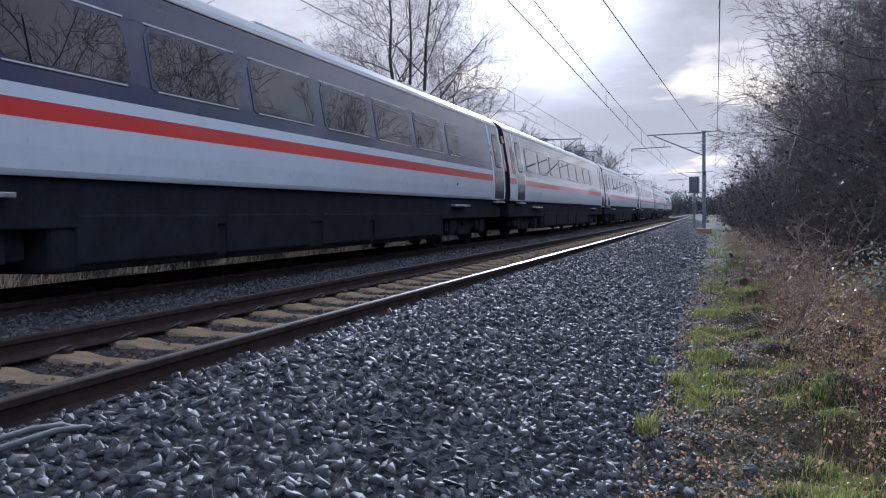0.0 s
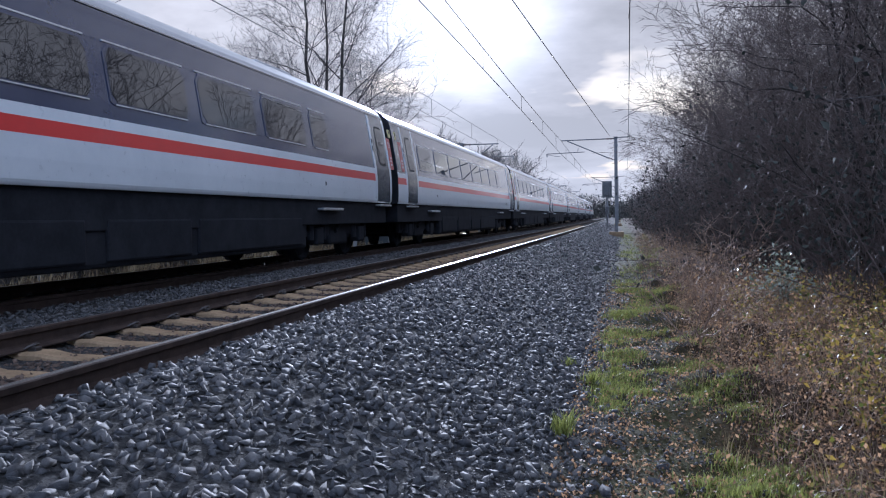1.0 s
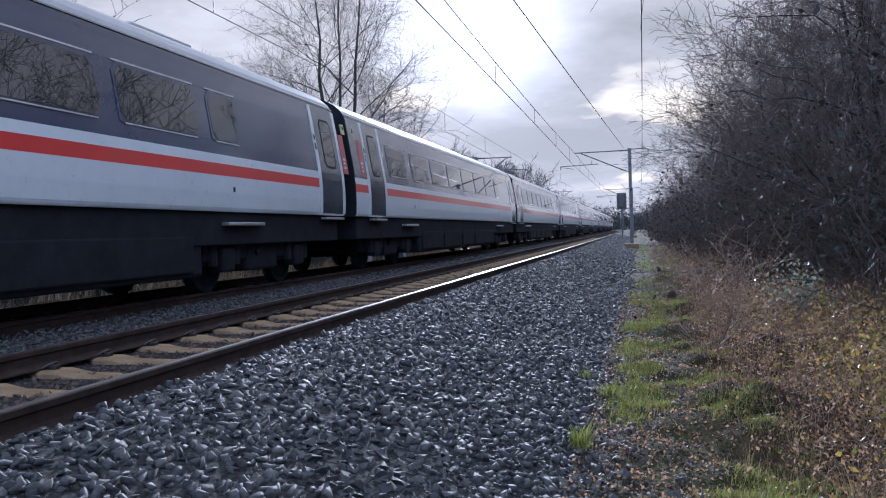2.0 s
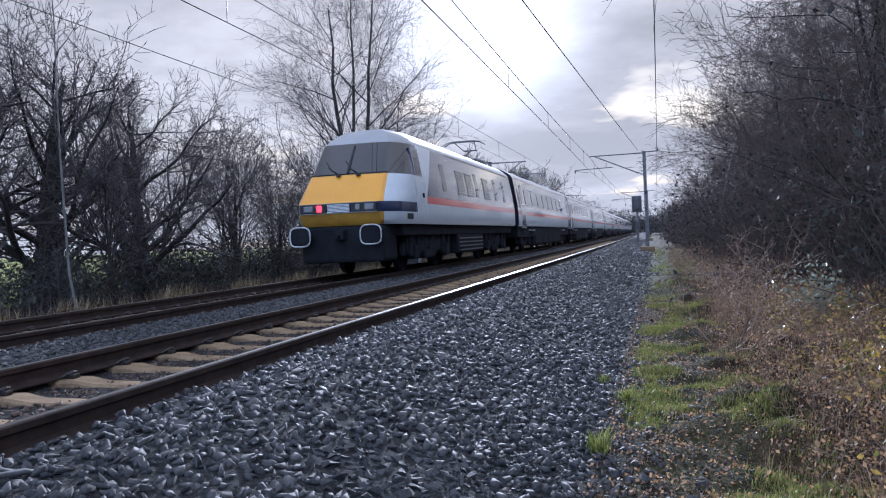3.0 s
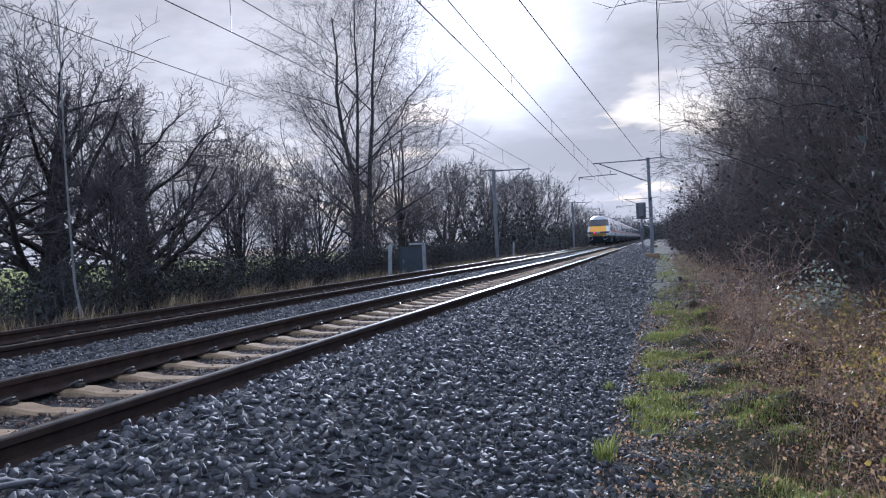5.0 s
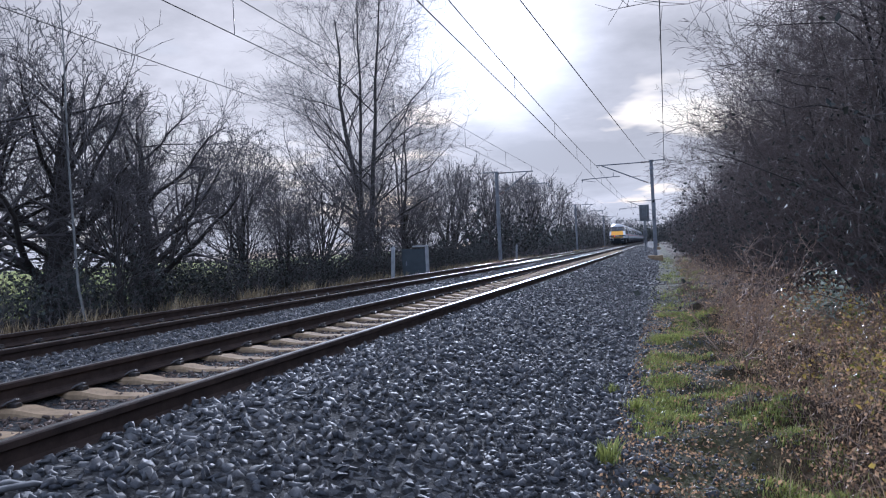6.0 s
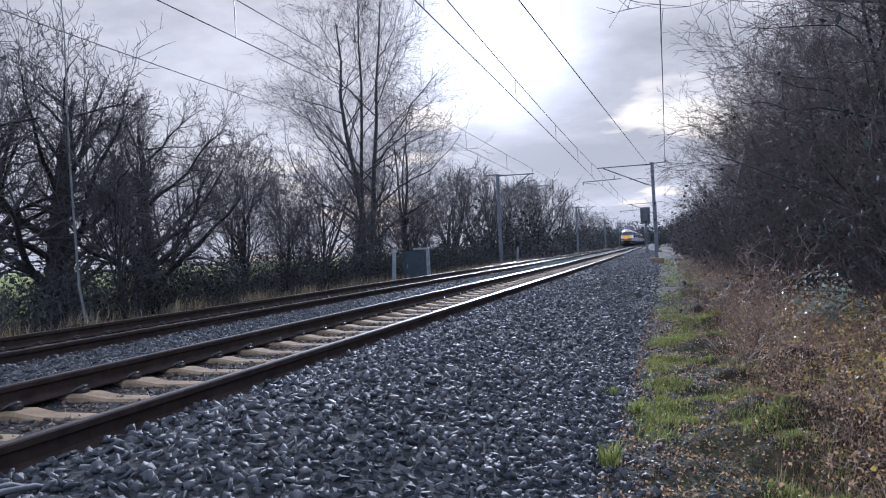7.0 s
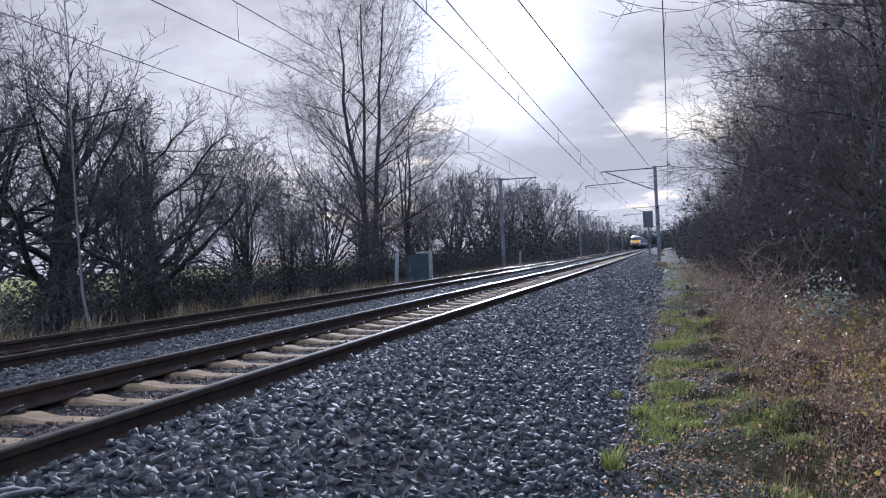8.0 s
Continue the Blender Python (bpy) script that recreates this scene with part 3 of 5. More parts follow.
def make_bogie(thing, y, axle=1.3):
    bm = bmesh.new()
    for s in (-1, 1):
        box(bm, s * 1.0 - 0.08, s * 1.0 + 0.08, y - axle - 0.55, y + axle + 0.55, 0.46, 0.92, bevel=0.04)
        for a in (-axle, axle):
            box(bm, s * 1.06 - 0.13, s * 1.06 + 0.13, y + a - 0.19, y + a + 0.19, 0.30, 0.66, bevel=0.04)
            rod(bm, (s * 1.08, y + a + 0.34, 0.40), (s * 1.08, y + a + 0.34, 0.95), 0.09, sides=10)
            rod(bm, (s * 1.08, y + a - 0.34, 0.40), (s * 1.08, y + a - 0.34, 0.95), 0.09, sides=10)
        rod(bm, (s * 1.12, y - 0.30, 0.55), (s * 1.12, y + 0.45, 1.0), 0.045, sides=8)
        box(bm, s * 0.98 - 0.05, s * 0.98 + 0.05, y - axle - 0.75, y + axle + 0.75, 0.40, 0.72, bevel=0.03)
    box(bm, -1.1, 1.1, y - 0.55, y + 0.55, 0.28, 1.0, bevel=0.05)
    bogie = part("bogie", bm, M_UNDER, thing)
    for a in (-axle, axle):
        for s in (-1, 1):
            w = part("wheel", WHEEL, None, bogie)
            w.matrix_basis = pose(s * 0.74, y + a, 0.459, 0, 0, 0 if s > 0 else 180)
        ax = part("axle", rod(bmesh.new(), (-0.72, y + a, 0.459), (0.72, y + a, 0.459), 0.08, sides=10), M_UNDER, bogie)
    return bogie


def text_mesh(words, size):
    cu = bpy.data.curves.new("lettering", "FONT")
    cu.body, cu.size, cu.extrude = words, size, 0.001
    ob = bpy.data.objects.new("lettering", cu)
    scene.collection.objects.link(ob)
    me = bpy.data.meshes.new_from_object(ob.evaluated_get(bpy.context.evaluated_depsgraph_get()))
    bpy.data.objects.remove(ob)
    me.materials.clear()
    me.materials.append(M_RUBBER)
    return me


def make_coach():
    coach = tagged(new("passenger_coach"), "passenger coach in dark grey and pale grey with a red stripe", "train coach", group="coaches of the train")
    part("body", shell(0.34, PITCH - 0.34), None, coach)
    # underframe with deep skirts, stepped up over the bogies
    under = boxed(-1.27, 1.27, 0.55, PITCH - 0.55, 0.70, 1.178, bevel=0.02)
    box(under, -1.24, 1.24, 5.7, PITCH - 5.7, 0.27, 0.87, bevel=0.06)
    part("underframe", under, M_UNDER, coach)
    for y0, y1 in ((6.0, 8.4), (8.6, 10.9), (11.3, 13.2), (13.4, 17.2)):
        part("equipment_case", boxed(-1.285, 1.285, y0, y1, 0.34, 0.84, bevel=0.03), M_UNDER, coach)
    make_bogie(coach, 3.55)
    make_bogie(coach, PITCH - 3.55)
    for y in (0.1, PITCH - 0.1):
        g = bmesh.new()
        for k in range(4):
            d = -0.18 + 0.09 * k + (0.045 if y < 1 else -0.0)
            box(g, -0.62 + 0.03 * (k % 2), 0.62 - 0.03 * (k % 2), y + d, y + d + 0.085, 1.10, 3.35, bevel=0.02)
        part("gangway", g, M_RUBBER, coach, "black rubber corridor bellows")
        part("coupler", boxed(-0.16, 0.16, y - 0.2, y + 0.5 if y < 1 else y + 0.2, 0.82, 1.05, bevel=0.03), M_UNDER, coach)
    for s in (-1, 1):
        for a, lean in ((1.30, 1), (PITCH - 1.53, -1)):
            door = part("door", panel(a, a + 1.05, 1.20, 3.22, 0.012, s), M_DOOR, coach, "dark slightly recessed plug door")
            part("door_window", panel(a + 0.30, a + 0.82, 2.12, 2.98, 0.020, s, rounded=0.09), M_GLASS, door)
            part("window_rim", panel(a + 0.26, a + 0.86, 2.08, 3.02, 0.016, s, rounded=0.10), M_RUBBER, door)
            part("push_button", panel(a - 0.10, a - 0.04, 2.40, 2.52, 0.020, s), M_RUBBER, door)
            part("push_button", panel(a - 0.10, a - 0.04, 2.58, 2.68, 0.020, s), M_RUBBER, door)
            part("door_step", boxed(min(s * 1.30, s * 1.42), max(s * 1.30, s * 1.42), a + 0.05, a + 1.0, 1.10, 1.14, bevel=0.008), M_ALU, door, "pale metal step edge")
            part("door_pillar", panel(a - 0.13, a - 0.005, 1.20, 3.24, 0.014, s), M_WHITE, coach, "pale grey upright strip")
            part("door_pillar", panel(a + 1.055, a + 1.19, 1.20, 3.24, 0.014, s), M_WHITE, coach, "pale grey upright strip")
            inner = (0.36, a - 0.14) if lean > 0 else (a + 1.20, PITCH - 0.36)
            part("end_panel", panel(inner[0], inner[1], 2.02, 3.22, 0.006, s), M_DOOR, coach)
            near_edge = a - 0.50 if lean > 0 else a + 1.24
            strip = part("door_edge_strip", panel(near_edge, near_edge + 0.27, 2.03, 2.82, 0.010, s), M_RED_DEEP, coach, "red letter strip beside the door")
            for z, long in ((2.30, 0.11), (2.22, 0.08), (2.13, 0.10)):
                part("lettering_bar", panel(near_edge + 0.08, near_edge + 0.08 + long, z, z + 0.045, 0.014, s), M_WHITE, strip, "small pale line of writing")
            label = part("warning_label", panel(near_edge - 0.22 if lean > 0 else near_edge + 0.30, near_edge - 0.06 if lean > 0 else near_edge + 0.46, 2.86, 3.06, 0.010, s), M_LABEL, coach, "pale yellow warning label")
            part("label_mark", panel(near_edge - 0.18 if lean > 0 else near_edge + 0.34, near_edge - 0.10 if lean > 0 else near_edge + 0.42, 2.95, 3.03, 0.013, s), M_RUBBER, label)
            part("handrail", rod(bmesh.new(), (s * (half_width(1.9) + 0.03), a - 0.07 if lean > 0 else a + 1.12, 1.55), (s * (half_width(2.5) + 0.03), a - 0.07 if lean > 0 else a + 1.12, 2.5), 0.014, sides=6), M_ALU, coach)
        for i in range(8):
            w = 1.74 if i not in (0,) else 1.55
            y = 2.92 + 2.12 * i
            if i == 7:
                w = 0.80
            rim = part("window_frame", panel(y - 0.045, y + w + 0.045, 2.155, 2.90, 0.010, s, rounded=0.12), M_DARK, coach, "dark window surround")
            part("pane", panel(y, y + w, 2.20, 2.855, 0.016, s, rounded=0.11), M_GLASS, rim)
            part("bright_edge", panel(y - 0.02, y + w + 0.02, 2.905, 2.925, 0.016, s), M_ALU, rim)
            part("bright_edge", panel(y + 0.06, y + w - 0.06, 2.165, 2.180, 0.014, s), M_ALU, rim)
        part("gutter", panel(0.36, PITCH - 0.36, 3.285, 3.31, 0.018, s), M_DOOR, coach)
        part("sole_bar", panel(0.36, PITCH - 0.36, 1.185, 1.215, 0.012, s), M_WHITE, coach)
        for y in (4.0, PITCH - 5.2):
            st = boxed(min(s * 1.22, s * 1.40), max(s * 1.22, s * 1.40), y, y + 1.15, 0.98, 1.03, bevel=0.008)
            part("foot_step", st, M_ALU, coach, "pale metal foot step")
        for y, z in ((4.9, 1.45), (18.2, 1.47)):
            part("fleet_mark", panel(y, y + 0.06, z, z + 0.07, 0.003, s), M_RUBBER, coach)
    for y in (5.2, 11.6, 18.0):
        part("roof_vent", boxed(-0.45, 0.45, y - 0.8, y + 0.8, 3.72, 3.80, bevel=0.03), M_ROOF, coach)
    return coach


def make_locomotive():
    """The streamlined tail locomotive. Its nose points back along the line; y runs from 0 at the nose to 16.9."""
    loco = tagged(new("electric_locomotive"), "streamlined electric locomotive with a yellow front and wide windscreen", "locomotive")
    zs = (1.18, 1.27, 1.47, 1.71, 1.75, 1.90, 2.40, 2.44, 3.16, 3.22, 3.32, 3.46, 3.60, 3.69, 3.74)
    front = dict(zip(zs, (0.16, 0.07, 0.0, 0.0, 0.04, 0.17, 0.66, 0.70, 1.30, 1.36, 1.48, 1.68, 2.0, 2.5, 3.4)))
    nose = dict(zip(zs, (0.98, 1.03, 1.05, 1.05, 1.05, 1.03, 0.98, 0.975, 0.90, 0.87, 0.80, 0.68, 0.52, 0.33, 0.15)))
    wide = dict(zip(zs, (1.335, 1.365, 1.37, 1.37, 1.37, 1.36, 1.295, 1.29, 1.155, 1.14, 1.08, 0.93, 0.72, 0.46, 0.15)))

    def outline(z):
        f, n, w = front[z], nose[z], wide[z]
        edge = max(2.80, 2.85 + 0.93 * (z - 1.9), f + 1.55)
        return [(0.0, f), (n * 0.55, f + 0.015), (n * 0.93, f + 0.06), (n, f + 0.14), (n * 0.45 + w * 0.55, f + 0.50), (w * 0.985, f + 0.85), (w, max(1.75, f + 1.05)), (w, max(2.62, f + 1.25)),
                (w, max(2.70, f + 1.35)), (w, edge), (w, 16.6), (w * 0.97, 16.86), (0.0, 16.86)]
    outs = [outline(z) for z in zs]
    n = len(outs[0])
    mats = (M_WHITE, M_RED, M_DARK, M_ROOF, M_YELLOW, M_YELLOW_DIRT, M_GLASS, M_UNDER)
    for s in (1, -1):
        verts = [(s * x, y, z) for z, o in zip(zs, outs) for x, y in o]
        faces, index = [], []
        for i in range(len(zs) - 1):
            z = zs[i]
            for k in range(n - 1):
                a = i * n + k
                q = (a, a + 1, a + n + 1, a + n)
                faces.append(q if s > 0 else q[::-1])
                if z >= 3.22:
                    m = 3
                elif k <= 2:
                    m = 5 if z < 1.47 else 2 if z < 1.71 else 4 if z < 2.40 else 7 if z < 2.44 else 6
                elif k <= 5:
                    m = 2 if 1.47 <= z < 1.71 else 0 if z < 2.40 else 6 if k <= 4 else 2
                elif k == 6:
                    m = 2 if 1.47 <= z < 1.71 else 0 if z < 2.40 else 2
                elif k in (7, 8):
                    m = 0
                else:
                    m = 1 if 1.71 <= z < 1.90 else 0 if z < 1.71 else 2
                    if 1.75 <= z < 1.90:
                        m = 1
                index.append(m)
        if s > 0:
            shell_v, shell_f, shell_i = verts, faces, index
        else:
            base = len(shell_v)
            shell_v += verts
            shell_f += [tuple(v + base for v in q) for q in faces]
            shell_i += index
    b0 = len(zs) * n
    shell_f.append(tuple(range(n - 1, -1, -1)) + tuple(b0 + k for k in range(1, n - 1)))
    shell_i.append(7)
    me = mesh_of("body", shell_v, shell_f, mats, shell_i, smooth=True)
    me.set_sharp_from_angle(angle=radians(28))
    part("body", me, None, loco)

    wid = lambda z: float(np.interp(z, zs, [wide[a] for a in zs]))
    # dirty pale lamp band across the nose, with lamp units
    for s in (-1, 1):
        rim = part("lamp_unit", boxed(min(s * 0.30, s * 0.93), max(s * 0.30, s * 0.93), -0.025, 0.10, 1.485, 1.70, bevel=0.02), M_RUBBER, loco, "recessed lamp unit with a pale surround")
        part("headlight", boxed(min(s * 0.62, s * 0.88), max(s * 0.62, s * 0.88), -0.035, 0.0, 1.51, 1.675, bevel=0.03), M_LAMP, rim)
        part("tail_light", boxed(min(s * 0.40, s * 0.54), max(s * 0.40, s * 0.54), -0.035, 0.0, 1.51, 1.675, bevel=0.03), M_TAIL if s < 0 else M_LAMP, rim, "lit red tail light" if s < 0 else "")
        buf = bmesh.new()
        ring = []
        for k in range(24):
            a = 2 * math.pi * k / 24
            q = abs(math.cos(a)) ** 0.6 * math.copysign(1, math.cos(a)), abs(math.sin(a)) ** 0.6 * math.copysign(1, math.sin(a))
            ring.append(Vector((s * 0.86 + 0.25 * q[0], -0.30, 0.95 + 0.22 * q[1])))
        v, f = sweep(ring + [ring[0], ring[1]], 0.018, 6)
        buffer = part("buffer", boxed(s * 0.86 - 0.24, s * 0.86 + 0.24, -0.29, -0.20, 0.74, 1.16, bevel=0.06), M_UNDER, loco)
        part("buffer_rim", mesh_of("buffer_rim", v, f, (M_ALU,)), None, buffer, "worn bright edge")
        part("buffer_shank", rod(bmesh.new(), (s * 0.86, -0.2, 0.95), (s * 0.86, 0.3, 0.95), 0.14, sides=14), M_UNDER, buffer)
        # cab door, windows and louvres
        door = part("cab_door", panel(1.88, 2.56, 1.24, 3.10, 0.012, s, skew=0.14, width_of=wid), M_WHITE, loco, "pale grey cab door")
        part("door_top", panel(1.96, 2.62, 2.40, 3.12, 0.015, s, skew=0.06, width_of=wid), M_DARK, door, "dark upper half of the door")
        part("door_window", panel(2.08, 2.52, 2.44, 3.06, 0.018, s, skew=0.05, rounded=0.05, width_of=wid), M_GLASS, door)
        for yy in (1.83, 2.60):
            part("door_rail", rod(bmesh.new(), (s * (wid(1.35) + 0.03), yy, 1.35), (s * (wid(2.25) + 0.03), yy + 0.04, 2.25), 0.012, sides=6), M_ALU, door)
        part("door_lock", boxed(min(s * 1.36, s * 1.40), max(s * 1.36, s * 1.40), 2.38, 2.48, 1.85, 1.97, bevel=0.01), M_UNDER, door)
        for y in (4.7, 9.2, 12.6, 14.4):
            part("side_window", panel(y, y + 0.42, 2.12, 2.90, 0.010, s, rounded=0.05, width_of=wid), M_GLASS, loco)
        for y in (6.6, 7.9, 10.6):
            lou = bmesh.new()
            for k in range(9):
                z = 2.1 + 0.085 * k
                box(lou, min(s * (wid(z) - 0.02), s * (wid(z) + 0.012)), max(s * (wid(z) - 0.02), s * (wid(z) + 0.012)), y, y + 0.95, z, z + 0.05)
            part("louvre", lou, M_DOOR, loco)
        part("gutter", panel(5.7, 16.5, 3.225, 3.255, 0.014, s, width_of=wid), M_DOOR, loco)
        for k in range(5):
            part("fleet_number_bar", panel(1.02 + 0.1 * k, 1.08 + 0.1 * k, 1.29, 1.43, 0.004, s, width_of=wid), M_RUBBER, loco)
    # pale surround of the lamp band
    for z in (1.478, 1.702):
        part("lamp_trim", boxed(-0.95, 0.95, -0.03, 0.02, z - 0.008, z + 0.008, bevel=0.003), M_PALE, loco)
    grille = bmesh.new()
    for k in range(6):
        box(grille, -0.27, 0.27, -0.03, 0.02, 1.50 + 0.032 * k, 1.518 + 0.032 * k)
    part("horn_grille", grille, M_ALU, loco, "slatted metal grille")
    # windscreen: centre pillar, wipers and bottom rubber
    part("screen_pillar", rod(bmesh.new(), (0, 0.695, 2.45), (0, 1.295, 3.15), 0.03, sides=6), M_RUBBER, loco)
    for x, dx in ((-0.20, -0.34), (0.30, -0.34)):
        w = bmesh.new()
        rod(w, (x, 0.65, 2.42), (x + dx, 0.85, 2.61), 0.012, sides=6)
        rod(w, (x + dx * 0.7, 0.78, 2.53), (x + dx * 1.25, 0.96, 2.76), 0.015, sides=6)
        box(w, x - 0.05, x + 0.05, 0.56, 0.66, 2.36, 2.43, bevel=0.01)
        part("wiper", w, M_RUBBER, loco)
    # skirt, bogies and equipment below the body
    skirt = boxed(-1.02, 1.02, 0.12, 1.2, 0.32, 1.178, bevel=0.08)
    box(skirt, -1.22, 1.22, 1.1, 16.4, 0.90, 1.178, bevel=0.03)
    part("underframe", skirt, M_UNDER, loco)
    tank = boxed(-1.24, 1.24, 6.6, 10.4, 0.32, 0.90, bevel=0.05)
    part("transformer", tank, M_UNDER, loco)
    for s in (-1, 1):
        ribs = bmesh.new()
        for k in range(4):
            box(ribs, min(s * 1.24, s * 1.27), max(s * 1.24, s * 1.27), 6.8, 10.2, 0.40 + 0.12 * k, 0.44 + 0.12 * k)
        part("cooling_rib", ribs, M_STEEL, loco)
    part("coupling_hook", rod(boxed(-0.12, 0.12, -0.1, 0.15, 0.85, 1.08, bevel=0.03), (0, -0.22, 0.95), (0, 0, 0.95), 0.05), M_UNDER, loco)
    make_bogie(loco, 3.9, 1.6)
    make_bogie(loco, 13.3, 1.6)
    # raised pantograph near the coupled end
    panto = bmesh.new()
    rod(panto, (0, 13.2, 3.76), (0, 14.6, 4.25), 0.035)
    rod(panto, (-0.25, 14.6, 4.25), (-0.40, 13.5, 4.50), 0.02)
    rod(panto, (0.25, 14.6, 4.25), (0.40, 13.5, 4.50), 0.02)
    rod(panto, (-0.25, 14.6, 4.25), (0.25, 14.6, 4.25), 0.03)
    pan = part("pantograph", panto, M_STEEL, loco, "raised single-arm pantograph")
    for yy in (13.35, 13.65):
        v, f = sweep([(-0.80, yy, 4.36), (-0.62, yy, 4.47), (-0.4, yy, 4.50), (0.4, yy, 4.50), (0.62, yy, 4.47), (0.80, yy, 4.36)], 0.022, 6)
        part("collector_strip", mesh_of("collector_strip", v, f, (M_STEEL,)), None, pan)
    part("pantograph_base", boxed(-0.6, 0.6, 12.9, 14.7, 3.66, 3.78, bevel=0.02), M_STEEL, pan)
    return loco


TRAIN_AT = ((0.0, -92.25), (0.5, -70.75), (1.0, -49.15), (1.5, -27.75), (2.8, 26.40), (3.0, 35.25), (3.5, 57.15), (4.0, 78.75), (4.5, 100.15), (5.0, 121.55), (5.5, 142.95), (6.0, 164.35), (6.5, 185.75),
            (7.0, 207.15), (7.5, 228.55), (8.0, 249.95))
COACHES = 10
coaches = [make_coach()]
for i in range(1, COACHES):
    coaches.append(copy_thing(coaches[0], Matrix()))
number = part("fleet_number", text_mesh("12432", 0.17), None, coaches[3])
number.matrix_basis = pose(half_width(1.45) + 0.004, 20.05, 1.38, 90, 0, 90)
for k, sign in ((2, "D"), (3, "E"), (4, "F")):
    for y in (0.87, PITCH - 0.23):
        letter = part("coach_letter", text_mesh(sign, 0.20), None, coaches[k], "white coach letter on the red strip")
        letter.data.materials[0] = M_WHITE
        letter.matrix_basis = pose(half_width(2.58) + 0.016, y, 2.58, 90 - 9.1, 0, 90)
locomotive = make_locomotive()


def on_line(y, offset=0.0):
    """A vehicle whose back end stands at y on the far track."""
    slope = math.degrees(math.atan((bend(y + 20) - bend(y)) / 20))
    return pose(FAR - bend(y), y, 0, 0, 0, slope)


def motions():
    for k, coach in enumerate(coaches):
        walk(coach, [(t, on_line(y + PITCH * k)) for t, y in TRAIN_AT])
    walk(locomotive, [(t, on_line(y - 17.2)) for t, y in TRAIN_AT])


# ---- vegetation ----
class Twigs:
    """Collects tapered tubes of few sides, and leaves, into one triangle mesh."""

    def __init__(self):
        self.v, self.f, self.count, self.kept = [], [], 0, {}

    def tube(self, pts, radii, sides):
        self.kept.setdefault((len(pts), sides), []).append((pts, radii))

    def tubes(self, n, sides, pts, radii):
        d = np.gradient(pts, axis=1)
        d /= np.linalg.norm(d, axis=2)[..., None] + 1e-9
        ref = np.where(np.abs(d[..., 2:3]) > 0.9, np.array([1.0, 0, 0]), np.array([0, 0, 1.0]))
        u = np.cross(d, ref)
        u /= np.linalg.norm(u, axis=2)[..., None] + 1e-9
        w = np.cross(d, u)
        a = np.arange(sides) * 2 * np.pi / sides
        ring = pts[:, :, None] + (u[:, :, None] * np.cos(a)[:, None] + w[:, :, None] * np.sin(a)[:, None]) * radii[:, :, None, None]
        self.v.append(ring.reshape(-1, 3))
        k = np.arange(len(pts))[:, None, None] * n * sides + self.count
        i = k + np.arange(n - 1)[None, :, None] * sides + np.arange(sides)
        j = k + np.arange(n - 1)[None, :, None] * sides + (np.arange(sides) + 1) % sides
        i, j = i.ravel(), j.ravel()
        self.f += [np.stack([i, j, j + sides], 1), np.stack([i, j + sides, i + sides], 1)]
        self.count += len(pts) * n * sides

    def leaf(self, centres, length, width, rng):
        """Folded diamond leaves at the centres, turned at random."""
        n = len(centres)
        if n == 0:
            return
        d = rng.normal(size=(n, 3))
        d /= np.linalg.norm(d, axis=1)[:, None]
        s = np.cross(d, rng.normal(size=(n, 3)))
        s /= np.linalg.norm(s, axis=1)[:, None]
        up = np.cross(d, s)
        ln = length * rng.uniform(0.6, 1.3, (n, 1))
        wd = width * rng.uniform(0.6, 1.3, (n, 1))
        tip, base = centres + d * ln * 0.5, centres - d * ln * 0.5
        l, r = centres + s * wd * 0.5 + up * wd * 0.2, centres - s * wd * 0.5 + up * wd * 0.2
        self.v.append(np.stack([base, l, tip, r], 1).reshape(-1, 3))
        k = np.arange(n) * 4 + self.count
        self.f.append(np.stack([k, k + 1, k + 2], 1))
        self.f.append(np.stack([k, k + 2, k + 3], 1))
        self.count += n * 4

    def blade(self, base, tip, width):
        """Grass blades from base to tip, bent in the middle."""
        n = len(base)
        side = np.cross(tip - base, np.array([0.2, 0.1, 1.0]))
        side /= np.linalg.norm(side, axis=1)[:, None] + 1e-9
        mid = base * 0.45 + tip * 0.55
        mid[:, 2] += 0.12 * np.linalg.norm(tip - base, axis=1)
        w = width[:, None]
        self.v.append(np.stack([base - side * w, base + side * w, mid + side * w * 0.7, mid - side * w * 0.7, tip], 1).reshape(-1, 3))
        k = np.arange(n) * 5 + self.count
        self.f += [np.stack([k, k + 1, k + 2], 1), np.stack([k, k + 2, k + 3], 1), np.stack([k + 3, k + 2, k + 4], 1)]
        self.count += n * 5

    def mesh(self, name, mat):
        for (n, sides), rows in self.kept.items():
            self.tubes(n, sides, np.array([p for p, r in rows], dtype=float), np.array([r for p, r in rows], dtype=float))
        self.kept = {}
        return mesh_arrays(name, np.concatenate(self.v), np.concatenate(self.f), mat)


def turned(d, angle, rng):
    """The direction d, tilted by angle to a random side."""
    s = np.cross(d, rng.normal(size=3))
    s /= np.linalg.norm(s) + 1e-9
    return d * math.cos(angle) + s * math.sin(angle)


